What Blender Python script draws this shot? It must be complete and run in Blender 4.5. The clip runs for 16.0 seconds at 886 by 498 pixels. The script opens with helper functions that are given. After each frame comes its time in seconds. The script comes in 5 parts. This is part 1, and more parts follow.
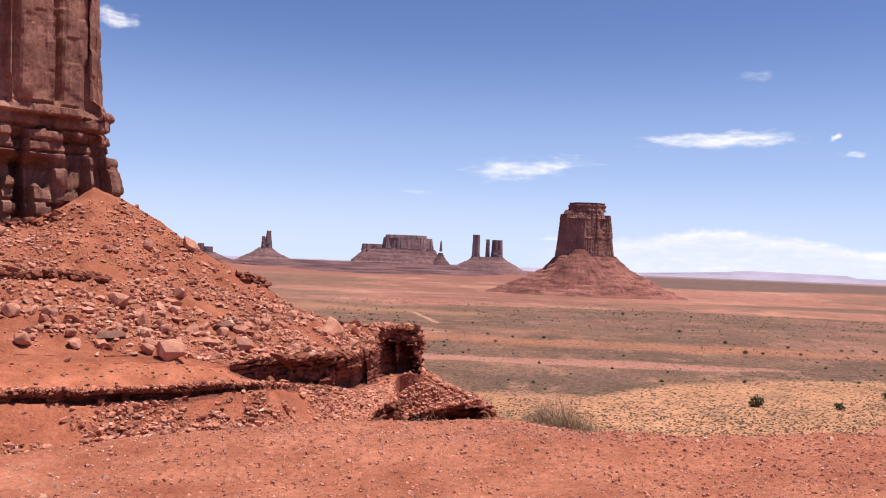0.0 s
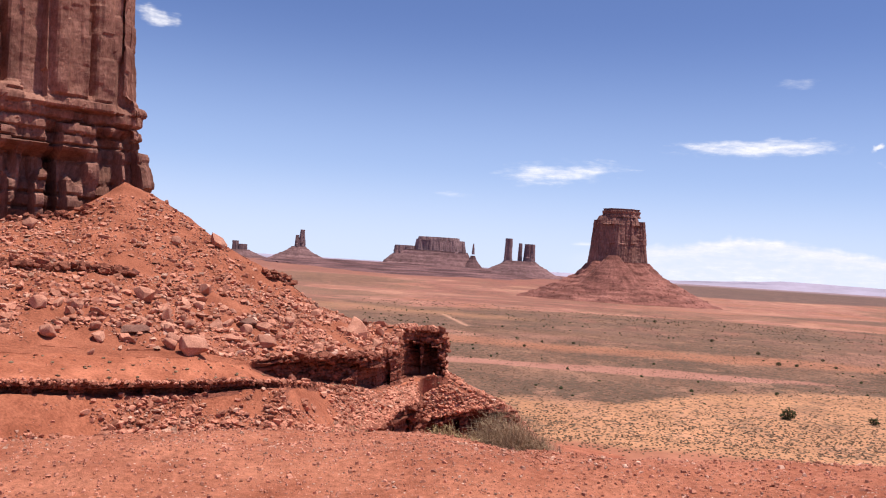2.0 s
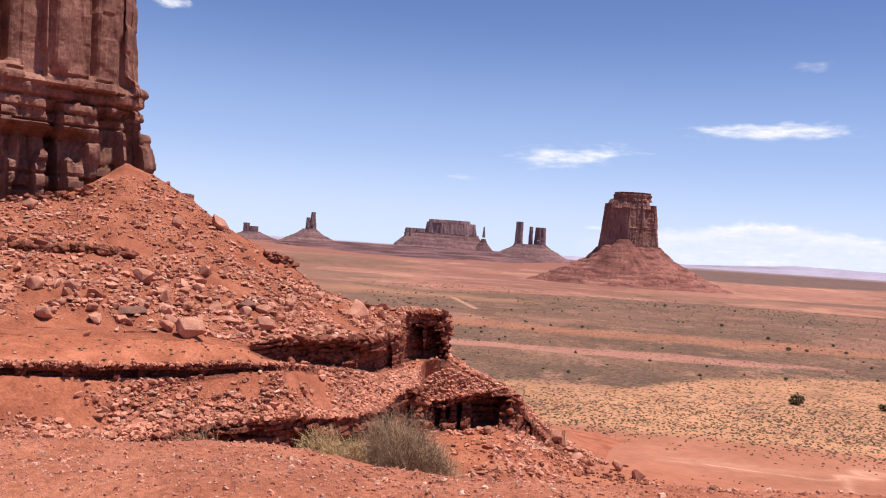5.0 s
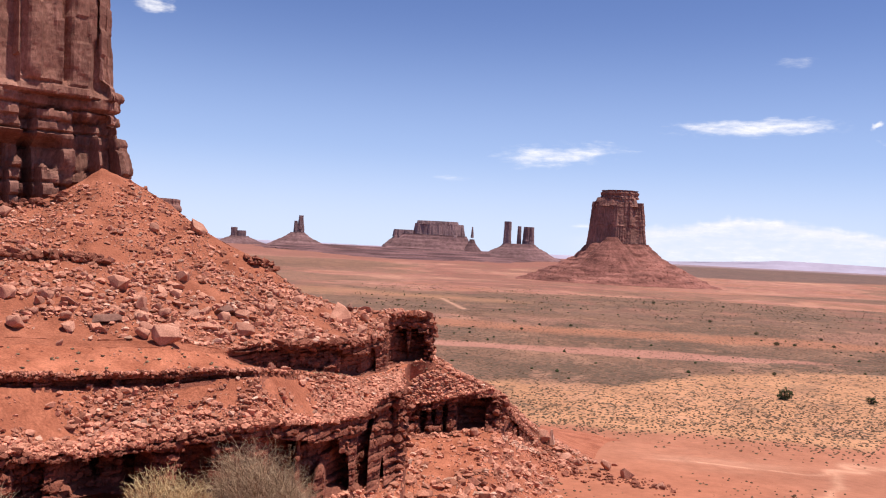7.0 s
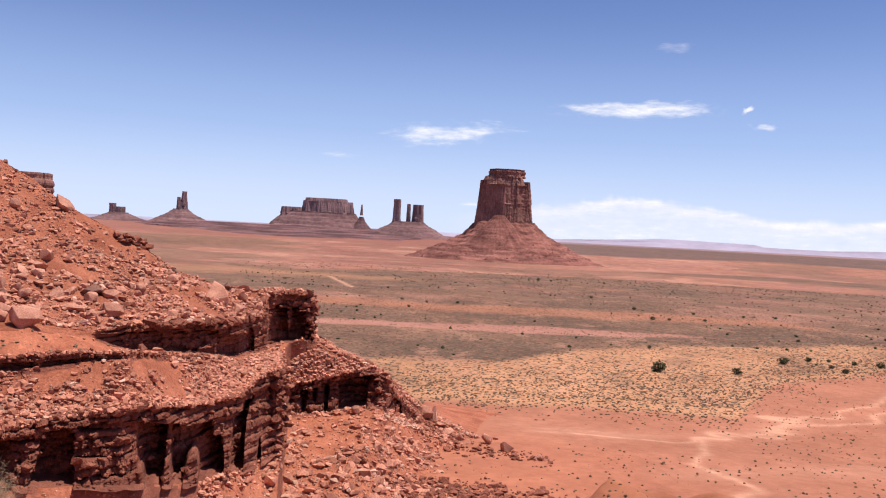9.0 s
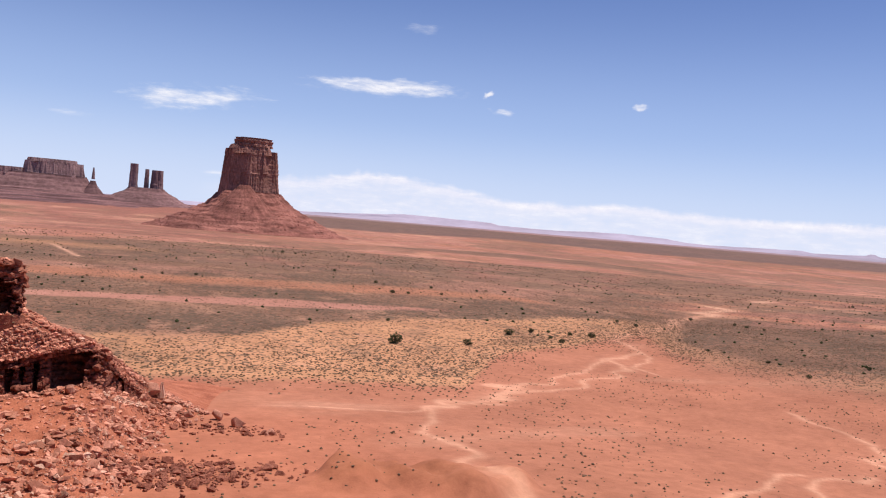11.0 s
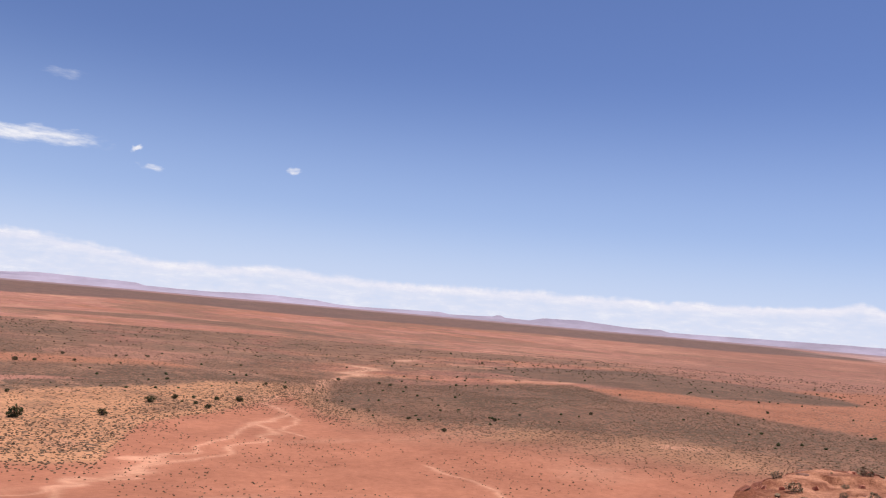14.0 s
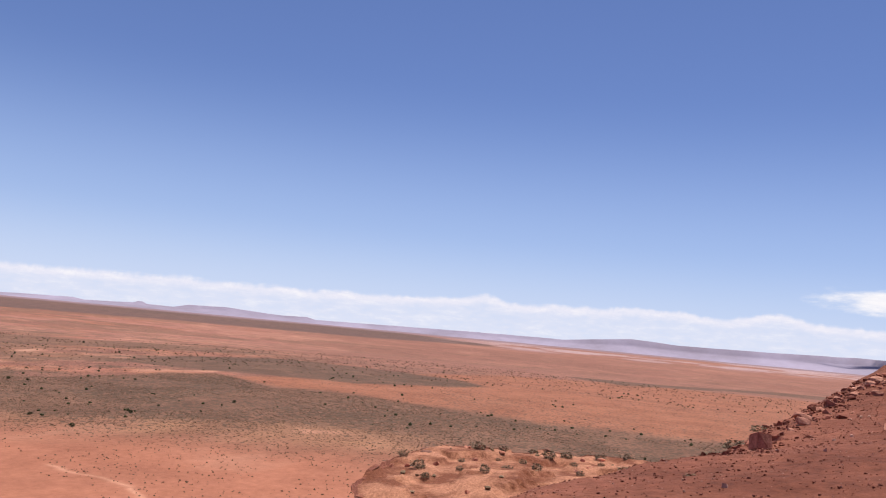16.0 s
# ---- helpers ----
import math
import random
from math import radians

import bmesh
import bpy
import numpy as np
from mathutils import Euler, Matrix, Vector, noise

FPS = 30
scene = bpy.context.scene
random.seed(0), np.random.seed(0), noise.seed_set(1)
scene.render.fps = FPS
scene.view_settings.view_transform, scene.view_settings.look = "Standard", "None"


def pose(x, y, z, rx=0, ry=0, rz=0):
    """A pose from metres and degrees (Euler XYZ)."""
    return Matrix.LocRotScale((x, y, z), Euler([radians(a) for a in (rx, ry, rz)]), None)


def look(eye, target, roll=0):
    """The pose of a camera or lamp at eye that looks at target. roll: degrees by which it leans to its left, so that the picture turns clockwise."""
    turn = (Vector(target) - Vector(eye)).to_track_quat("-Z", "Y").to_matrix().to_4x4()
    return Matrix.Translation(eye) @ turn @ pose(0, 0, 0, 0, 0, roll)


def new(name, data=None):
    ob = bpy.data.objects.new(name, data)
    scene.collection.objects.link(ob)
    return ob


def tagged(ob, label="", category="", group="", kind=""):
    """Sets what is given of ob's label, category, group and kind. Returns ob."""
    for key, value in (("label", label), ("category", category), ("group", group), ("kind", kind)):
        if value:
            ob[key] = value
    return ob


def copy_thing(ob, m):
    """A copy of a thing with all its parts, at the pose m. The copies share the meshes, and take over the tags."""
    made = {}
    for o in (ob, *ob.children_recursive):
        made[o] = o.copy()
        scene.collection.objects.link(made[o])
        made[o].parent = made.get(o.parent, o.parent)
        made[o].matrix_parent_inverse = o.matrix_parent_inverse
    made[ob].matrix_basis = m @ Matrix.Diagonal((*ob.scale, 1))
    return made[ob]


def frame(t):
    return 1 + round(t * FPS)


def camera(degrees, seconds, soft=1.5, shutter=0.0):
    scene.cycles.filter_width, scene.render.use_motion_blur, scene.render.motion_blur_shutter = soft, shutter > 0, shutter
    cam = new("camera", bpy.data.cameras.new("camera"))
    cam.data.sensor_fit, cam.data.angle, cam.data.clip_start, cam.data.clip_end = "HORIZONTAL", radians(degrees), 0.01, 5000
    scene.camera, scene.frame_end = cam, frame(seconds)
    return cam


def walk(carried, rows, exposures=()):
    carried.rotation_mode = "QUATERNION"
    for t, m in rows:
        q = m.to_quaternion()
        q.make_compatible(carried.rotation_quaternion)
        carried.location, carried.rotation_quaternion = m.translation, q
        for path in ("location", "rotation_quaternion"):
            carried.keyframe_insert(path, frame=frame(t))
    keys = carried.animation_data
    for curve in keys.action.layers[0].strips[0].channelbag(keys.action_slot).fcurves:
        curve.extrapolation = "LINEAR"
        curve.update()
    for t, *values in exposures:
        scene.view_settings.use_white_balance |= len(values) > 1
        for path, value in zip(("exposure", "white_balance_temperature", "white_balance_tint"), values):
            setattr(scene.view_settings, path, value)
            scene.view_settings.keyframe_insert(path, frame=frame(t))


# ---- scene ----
cam = camera(54.44, 16.0, soft=1.1)
walk(cam, [
    (0.0, look((0.002, 0.001, 1.599), (-0.0020, 99.9842, 3.4231), 2.184)),
    (0.5, look((0.242, 0.182, 1.596), (-0.7081, 100.1582, 3.5632), 2.837)),
    (1.0, look((0.479, 0.399, 1.576), (-1.5630, 100.3564, 3.6532), 3.417)),
    (1.5, look((0.763, 0.617, 1.581), (-2.3132, 100.5473, 3.6767), 3.652)),
    (2.0, look((1.025, 0.841, 1.593), (-2.7615, 100.7506, 3.5254), 3.575)),
    (2.5, look((1.301, 1.102, 1.614), (-2.5171, 101.0138, 3.3353), 3.393)),
    (3.0, look((1.578, 1.301, 1.668), (-2.5646, 101.2059, 3.0022), 3.542)),
    (5.5, look((2.534, 2.639, 1.623), (-2.3957, 102.5164, 1.2439), 3.802)),
    (6.0, look((2.822, 3.077, 1.642), (-1.6466, 102.9759, 1.1362), 3.508)),
    (6.5, look((3.081, 3.518, 1.650), (-1.2510, 103.4234, 1.3392), 3.206)),
    (7.0, look((3.317, 3.842, 1.669), (-0.3160, 103.7761, 1.7416), 2.820)),
    (7.5, look((3.548, 3.978, 1.678), (1.9078, 103.9642, 1.9404), 2.431)),
    (8.0, look((3.803, 3.985, 1.689), (5.0089, 103.9767, 1.3653), 2.279)),
    (10.5, look((6.331, 4.348, 1.959), (35.3228, 99.9943, -1.3983), 4.595)),
    (11.0, look((6.725, 4.401, 2.001), (44.3670, 96.9954, -1.0723), 4.748)),
    (11.5, look((7.046, 4.417, 2.026), (52.8501, 93.2754, -0.4555), 4.559)),
    (12.0, look((7.326, 4.459, 2.070), (59.0575, 90.0300, 0.8658), 3.990)),
    (12.5, look((7.598, 4.511, 2.122), (63.5626, 87.3742, 3.4152), 3.453)),
    (13.0, look((7.836, 4.528, 2.150), (67.8061, 84.4243, 6.6529), 3.412)),
    (13.5, look((8.029, 4.496, 2.162), (72.3818, 80.7495, 8.8033), 3.894)),
    (14.0, look((8.176, 4.383, 2.164), (78.0355, 75.5477, 9.5957), 5.073)),
    (14.5, look((8.252, 4.310, 2.175), (84.0676, 69.0908, 9.6256), 6.166)),
    (15.0, look((8.317, 4.260, 2.189), (90.0666, 61.3573, 9.7301), 6.677)),
    (15.5, look((8.373, 4.228, 2.199), (95.9832, 51.6988, 10.6220), 6.290)),
    (16.0, look((8.402, 4.203, 2.213), (100.3492, 42.3269, 11.8179), 5.301)),
], exposures=[(0.0, 0.3), (8.0, 0.3), (11.0, 0.16), (12.0, 0.12), (14.5, 0.07), (16.0, 0.1)])

# ---- light: high sun from the east, clear desert sky ----
SUN_AZ, SUN_EL = 97.0, 74.0
world = bpy.data.worlds.new("sky")
scene.world = world
world.use_nodes = True
wn = world.node_tree.nodes
sky = wn.new("ShaderNodeTexSky")
sky.sky_type, sky.sun_disc = "NISHITA", False
sky.sun_elevation, sky.sun_rotation = radians(SUN_EL), radians(SUN_AZ)
sky.altitude, sky.air_density, sky.dust_density, sky.ozone_density = 1700, 1.0, 0.3, 4.0
wn["Background"].inputs["Strength"].default_value = 0.08
wl = world.node_tree.links
coord, split = wn.new("ShaderNodeTexCoord"), wn.new("ShaderNodeSeparateXYZ")
wl.new(coord.outputs["Generated"], split.inputs["Vector"])
low = wn.new("ShaderNodeMapRange")
low.interpolation_type = "SMOOTHSTEP"
low.inputs["From Min"].default_value, low.inputs["From Max"].default_value = 0.29, -0.05
wl.new(split.outputs["Z"], low.inputs["Value"])
tint, air = wn.new("ShaderNodeMix"), wn.new("ShaderNodeMix")
tint.data_type = air.data_type = "RGBA"
tint.blend_type = "MULTIPLY"
tint.inputs["Factor"].default_value = 1.0
tint.inputs[7].default_value = (1.06, 1.0, 1.24, 1)
wl.new(sky.outputs["Color"], tint.inputs[6])
wl.new(low.outputs["Result"], air.inputs["Factor"])
wl.new(tint.outputs[2], air.inputs[6])
air.inputs[7].default_value = (5.3, 6.9, 10.4, 1)
near, milk = wn.new("ShaderNodeMapRange"), wn.new("ShaderNodeMix")
near.interpolation_type, milk.data_type = "SMOOTHSTEP", "RGBA"
near.inputs["From Min"].default_value, near.inputs["From Max"].default_value, near.inputs["To Max"].default_value = 0.12, -0.01, 0.8
wl.new(split.outputs["Z"], near.inputs["Value"])
wl.new(near.outputs["Result"], milk.inputs["Factor"])
wl.new(air.outputs[2], milk.inputs[6])
milk.inputs[7].default_value = (7.8, 8.7, 10.8, 1)
wl.new(milk.outputs[2], wn["Background"].inputs["Color"])

sun_data = bpy.data.lights.new("sun", "SUN")
sun_data.energy, sun_data.angle, sun_data.color = 5.0, radians(0.53), (1.0, 0.96, 0.9)
sun = new("sun", sun_data)
sd = Vector((math.sin(radians(SUN_AZ)) * math.cos(radians(SUN_EL)), math.cos(radians(SUN_AZ)) * math.cos(radians(SUN_EL)), math.sin(radians(SUN_EL))))
sun.matrix_world = look(sd * 100, (0, 0, 0))


# ---- numeric noise ----
def _hash(ix, iy, iz, seed):
    ix, iy, iz = np.atleast_1d(ix), np.atleast_1d(iy), np.atleast_1d(iz)
    h = (ix.astype(np.int64) * 374761393 + iy.astype(np.int64) * 668265263 + iz.astype(np.int64) * 2147483647 + seed * 1274126177) & 0xFFFFFFFF
    h = ((h ^ (h >> 13)) * 1274126177) & 0xFFFFFFFF
    h = ((h ^ (h >> 16)) * 2246822519) & 0xFFFFFFFF
    return ((h ^ (h >> 15)) & 0xFFFFFF) / float(0xFFFFFF)


def vnoise(x, y, z=0.0, seed=0):
    """Smooth value noise, -1 to 1."""
    x, y, z = np.broadcast_arrays(np.asarray(x, float), np.asarray(y, float), np.asarray(z, float))
    fx, fy, fz = np.floor(x), np.floor(y), np.floor(z)
    u, v, w = x - fx, y - fy, z - fz
    u, v, w = u * u * (3 - 2 * u), v * v * (3 - 2 * v), w * w * (3 - 2 * w)
    total = 0.0
    for dx in (0, 1):
        for dy in (0, 1):
            for dz in (0, 1):
                k = (u if dx else 1 - u) * (v if dy else 1 - v) * (w if dz else 1 - w)
                total = total + k * _hash(fx + dx, fy + dy, fz + dz, seed)
    return total * 2 - 1


def fbm(x, y, z=0.0, seed=0, octaves=4):
    out, amp = 0.0, 1.0
    for k in range(octaves):
        s = 2.03 ** k
        out = out + amp * vnoise(np.asarray(x) * s, np.asarray(y) * s, np.asarray(z) * s, seed + k * 17)
        amp *= 0.5
    return out / 1.9


def cells(x, y, z=0.0, seed=0):
    """A random value, -1 to 1, for each cell of a unit grid."""
    x, y, z = np.broadcast_arrays(np.asarray(x, float), np.asarray(y, float), np.asarray(z, float))
    return _hash(np.floor(x), np.floor(y), np.floor(z), seed) * 2 - 1


def smooth(a, b, x):
    k = np.clip((np.asarray(x, float) - a) / (b - a), 0, 1)
    return k * k * (3 - 2 * k)


def ragged(arc, z, tall, seed):
    """How far a bedded cliff stands back, in metres: uneven wavy beds, broken off in steps along each bed, undercut at their foot."""
    lvl = (z + 0.45 * vnoise(arc / 5, 0, seed=seed) + 0.18 * vnoise(arc / 1.3, z / 3, seed=seed + 1)) / tall + 0.75 * vnoise(0, z / (2.3 * tall), seed=seed + 2)
    row = np.floor(lvl)
    fz, shift, bed = lvl - row, 53 * _hash(row, 0 * row, 0 * row, seed + 3), _hash(row, 0 * row + 1, 0 * row, seed + 4)
    run = vnoise(arc / (1.5 * tall) + shift, 0, seed=seed + 5) + 0.55 * vnoise(arc / (0.5 * tall) + shift, 0, seed=seed + 6)
    split = smooth(0.1, 0.0, np.abs(vnoise(arc / (0.9 * tall) + 0.3 * z, z / (3.5 * tall), seed=seed + 7)))
    return tall * (0.6 * np.round(run * 2.6) / 2.6 + 0.9 * (bed - 0.5) + (0.3 + 0.9 * bed) * smooth(0.3, 0.0, fz) + 0.2 * smooth(0.8, 1.0, fz) + 0.2 * split)


# ---- materials ----
def node_mat(name, dark, light, scale=1.0, rough=0.95, bump=0.3, bump_dist=0.05, strata=0.0, strata_scale=1.0, fleck=None, attr="", streak=0.0, contrast=1.0, island=False, upright=1.0, beds=0.05):
    """Two-scale mottled mineral: dark and light base colours, grain, optional level strata, vertical streaks, pale flecks, or a cover attribute."""
    m = bpy.data.materials.new(name)
    m.use_nodes = True
    t = m.node_tree
    n, l = t.nodes, t.links
    bsdf = n["Principled BSDF"]
    bsdf.inputs["Roughness"].default_value = rough
    bsdf.inputs["Specular IOR Level"].default_value = 0.15
    geo = n.new("ShaderNodeNewGeometry")

    def noise_tex(s, detail, rg=0.6, stretch=(1, 1, 1)):
        mp = n.new("ShaderNodeMapping")
        mp.inputs["Scale"].default_value = stretch
        l.new(geo.outputs["Position"], mp.inputs["Vector"])
        tex = n.new("ShaderNodeTexNoise")
        tex.inputs["Scale"].default_value, tex.inputs["Detail"].default_value, tex.inputs["Roughness"].default_value = s, detail, rg
        l.new(mp.outputs["Vector"], tex.inputs["Vector"])
        return tex.outputs["Fac"]

    def ramp(fac, lo, hi):
        r = n.new("ShaderNodeMapRange")
        r.inputs["From Min"].default_value, r.inputs["From Max"].default_value = lo, hi
        l.new(fac, r.inputs["Value"])
        return r.outputs["Result"]

    def mix(fac, a, b, blend="MIX"):
        x = n.new("ShaderNodeMix")
        x.data_type, x.blend_type = "RGBA", blend
        for sock, val in ((x.inputs["Factor"], fac), (x.inputs[6], a), (x.inputs[7], b)):
            if hasattr(val, "is_linked"):
                l.new(val, sock)
            else:
                sock.default_value = (*val, 1) if isinstance(val, tuple) else val
        return x.outputs[2]

    big = noise_tex(0.22 * scale, 4)
    fine = noise_tex(3.0 * scale, 6, 0.7, (1, 1, upright))
    col = mix(ramp(big, 0.5 - 0.22 / contrast, 0.5 + 0.22 / contrast), dark, light)
    if attr:
        a = n.new("ShaderNodeAttribute")
        a.attribute_name = attr
        col = mix(0.12, a.outputs["Color"], col)
        gaps = noise_tex(0.05, 6, 0.7)
        thin = n.new("ShaderNodeMath")
        thin.operation = "MULTIPLY"
        l.new(ramp(gaps, 0.5, 0.62), thin.inputs[0])
        l.new(a.outputs["Alpha"], thin.inputs[1])
        col = mix(thin.outputs[0], col, mix(0.25, col, (0.40, 0.19, 0.125)))
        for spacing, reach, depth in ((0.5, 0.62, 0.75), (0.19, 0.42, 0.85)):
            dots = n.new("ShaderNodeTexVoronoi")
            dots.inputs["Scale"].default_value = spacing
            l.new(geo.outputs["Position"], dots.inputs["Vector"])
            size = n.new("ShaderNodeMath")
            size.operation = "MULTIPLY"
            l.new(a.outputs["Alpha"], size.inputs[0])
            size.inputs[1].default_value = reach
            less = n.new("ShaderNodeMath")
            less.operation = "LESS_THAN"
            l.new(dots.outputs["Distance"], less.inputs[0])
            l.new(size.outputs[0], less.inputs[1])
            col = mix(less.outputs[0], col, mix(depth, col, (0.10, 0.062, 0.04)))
        patchy = noise_tex(0.03, 5, 0.65)
        col = mix(1.0, col, mix(ramp(patchy, 0.34, 0.66), (0.86, 0.84, 0.83), (1.14, 1.14, 1.14)), "MULTIPLY")
    if strata:
        band = noise_tex(strata_scale, 3, 0.6, (beds, beds, 1.0))
        col = mix(ramp(band, 0.42, 0.62), col, mix(strata, col, tuple(c * 0.45 for c in dark)))
    if streak:
        run = noise_tex(0.35, 4, 0.6, (1.0, 1.0, 0.05))
        col = mix(ramp(run, 0.48, 0.7), col, mix(streak, col, tuple(c * 0.3 for c in dark)))
    shade = mix(ramp(fine, 0.32, 0.68), (0.84, 0.83, 0.82), (1.13, 1.13, 1.14)) if attr else mix(ramp(fine, 0.32, 0.68), (0.66, 0.63, 0.61), (1.26, 1.27, 1.29))
    col = mix(1.0, col, shade, "MULTIPLY")
    if fleck:
        vor = n.new("ShaderNodeTexVoronoi")
        vor.inputs["Scale"].default_value = fleck[1]
        l.new(geo.outputs["Position"], vor.inputs["Vector"])
        col = mix(ramp(vor.outputs["Distance"], fleck[2], fleck[2] * 0.5), col, fleck[0])
    info = n.new("ShaderNodeObjectInfo")
    col = mix(1.0, col, mix(info.outputs["Random"], (0.86, 0.84, 0.84), (1.12, 1.1, 1.08)), "MULTIPLY")
    if island:
        col = mix(1.0, col, mix(geo.outputs["Random Per Island"], (0.66, 0.62, 0.6), (1.25, 1.26, 1.28)), "MULTIPLY")
    l.new(col, bsdf.inputs["Base Color"])
    if bump:
        b = n.new("ShaderNodeBump")
        b.inputs["Strength"].default_value, b.inputs["Distance"].default_value = bump, bump_dist
        l.new(fine, b.inputs["Height"])
        l.new(b.outputs["Normal"], bsdf.inputs["Normal"])
    return m


M = {}
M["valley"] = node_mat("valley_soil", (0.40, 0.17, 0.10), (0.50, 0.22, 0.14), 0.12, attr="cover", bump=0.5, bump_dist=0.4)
M["gravel"] = node_mat("red_gravel", (0.35, 0.104, 0.056), (0.60, 0.23, 0.134), 6.0, bump=1.0, bump_dist=0.03, contrast=1.0, fleck=((0.72, 0.48, 0.37), 12.0, 0.13))
M["soil"] = node_mat("red_talus_soil", (0.275, 0.084, 0.045), (0.45, 0.157, 0.089), 1.1, bump=0.9, bump_dist=0.16, contrast=1.3)
M["rock"] = node_mat("red_sandstone", (0.20, 0.062, 0.040), (0.37, 0.138, 0.088), 1.6, bump=1.0, bump_dist=0.2, strata=0.4, strata_scale=1.6)
M["boulder"] = node_mat("boulder_sandstone", (0.36, 0.148, 0.098), (0.58, 0.285, 0.195), 1.9, bump=0.6, bump_dist=0.06)
M["slab"] = node_mat("grey_sandstone", (0.166, 0.076, 0.057), (0.257, 0.129, 0.095), 1.4, bump=0.6, bump_dist=0.06)
M["tower"] = node_mat("varnished_cliff", (0.19, 0.078, 0.056), (0.41, 0.205, 0.15), 0.7, bump=0.7, bump_dist=0.3, strata=0.3, strata_scale=0.35, streak=0.55, upright=0.6)
# butte cliff and talus: base colours pushed towards pink to hold distance haze
M["butte"] = node_mat("butte_cliff", (0.23, 0.106, 0.085), (0.40, 0.2, 0.16), 0.1, bump=0.6, bump_dist=2.0, strata=0.2, strata_scale=0.05, streak=0.4, upright=0.3)
M["skirt"] = node_mat("butte_talus", (0.235, 0.09, 0.07), (0.33, 0.138, 0.108), 0.06, bump=0.7, bump_dist=2.0, strata=0.7, strata_scale=0.12, beds=0.16)
# purple distance haze is mixed into the far cliff and talus base colours
M["far"] = node_mat("hazed_butte_cliff", (0.22, 0.132, 0.132), (0.36, 0.225, 0.218), 0.05, bump=0.4, bump_dist=3.0, streak=0.3, strata=0.2, strata_scale=0.06)
M["farskirt"] = node_mat("hazed_butte_talus", (0.17, 0.09, 0.09), (0.25, 0.138, 0.132), 0.02, bump=0.3, bump_dist=3.0, strata=0.6, strata_scale=0.07)
# pale violet is distance haze put into the base colour of the horizon mesas
M["haze"] = node_mat("hazed_mesa", (0.27, 0.235, 0.30), (0.34, 0.29, 0.355), 0.0004, bump=0.0)
M["leaf"] = node_mat("juniper_foliage", (0.029, 0.038, 0.015), (0.063, 0.071, 0.029), 2.0, bump=0.0)
M["tuft"] = node_mat("sagebrush", (0.15, 0.09, 0.057), (0.215, 0.135, 0.088), 0.5, bump=0.0, island=True)
M["dry"] = node_mat("dry_twigs", (0.32, 0.215, 0.13), (0.45, 0.315, 0.2), 4.0, bump=0.0)
M["green"] = node_mat("grey_green_leaves", (0.17, 0.125, 0.08), (0.27, 0.205, 0.135), 4.0, bump=0.0)
M["bark"] = node_mat("bark", (0.084, 0.059, 0.042), (0.134, 0.092, 0.067), 4.0, bump=0.3)


def mesh_from(name, verts, faces, mats, face_mat=None, flat=True):
    me = bpy.data.meshes.new(name)
    verts = np.asarray(verts, np.float32)
    faces = np.asarray(faces, np.int32)
    k = faces.shape[1]
    me.vertices.add(len(verts))
    me.vertices.foreach_set("co", verts.ravel())
    me.loops.add(faces.size)
    me.loops.foreach_set("vertex_index", faces.ravel())
    me.polygons.add(len(faces))
    me.polygons.foreach_set("loop_start", np.arange(0, faces.size, k, dtype=np.int32))
    me.polygons.foreach_set("loop_total", np.full(len(faces), k, np.int32))
    if face_mat is not None:
        me.polygons.foreach_set("material_index", np.asarray(face_mat, np.int32))
    me.polygons.foreach_set("use_smooth", np.full(len(faces), not flat))
    for m in (mats if isinstance(mats, (list, tuple)) else [mats]):
        me.materials.append(m)
    me.update(calc_edges=True)
    return me


def grid_faces(nu, nv, wrap=False):
    """Faces of a grid of nu columns and nv rows, row by row; wrap joins the last column to the first."""
    cols = np.arange(nu if wrap else nu - 1)
    r, c = np.meshgrid(np.arange(nv - 1), cols, indexing="ij")
    d = (c + 1) % nu
    return np.stack([r * nu + c, r * nu + d, (r + 1) * nu + d, (r + 1) * nu + c], -1).reshape(-1, 4)


def part(name, data, parent, label=""):
    ob = new(name, data)
    ob.parent = parent
    return tagged(ob, label) if label else ob


# ---- valley floor: one sheet to the horizon ----
VR = np.array([0, 120, 165, 230, 350, 600, 1000, 2200, 3500, 4960.0])
VZ = np.array([-37, -38, -41, -46, -46.5, -45, -48, -63, -40, -9.0])


def bank(x, y):
    """A gullied sand bank at the foot of the slope, 0 to 1."""
    return smooth(0.0, 0.55, 1 - np.hypot((x - 56 + 0.5 * (y - 129)) / 25, (y - 129 + 2.5 * np.sin(x / 4.5)) / 9) + 0.35 * fbm(x / 9, y / 9, seed=6))


def valley_z(x, y):
    r, az = np.hypot(x - 3, y - 4), np.degrees(np.arctan2(x - 3, y - 4))
    z = np.interp(r, VR, VZ)
    z = z + 9 * smooth(36, 62, az) * smooth(140, 500, r) * (1 - smooth(900, 2000, r))
    z = z + fbm(x / 260, y / 260, seed=3, octaves=3) * 2.2 * smooth(300, 900, r) * (1 - smooth(3000, 4900, r))
    return z + bank(x, y) * (1.8 + 4.0 * np.abs(fbm(x / 7 + y / 25, y / 20, seed=7, octaves=3))) + fbm(x / 30, y / 30, seed=5, octaves=3) * 0.35


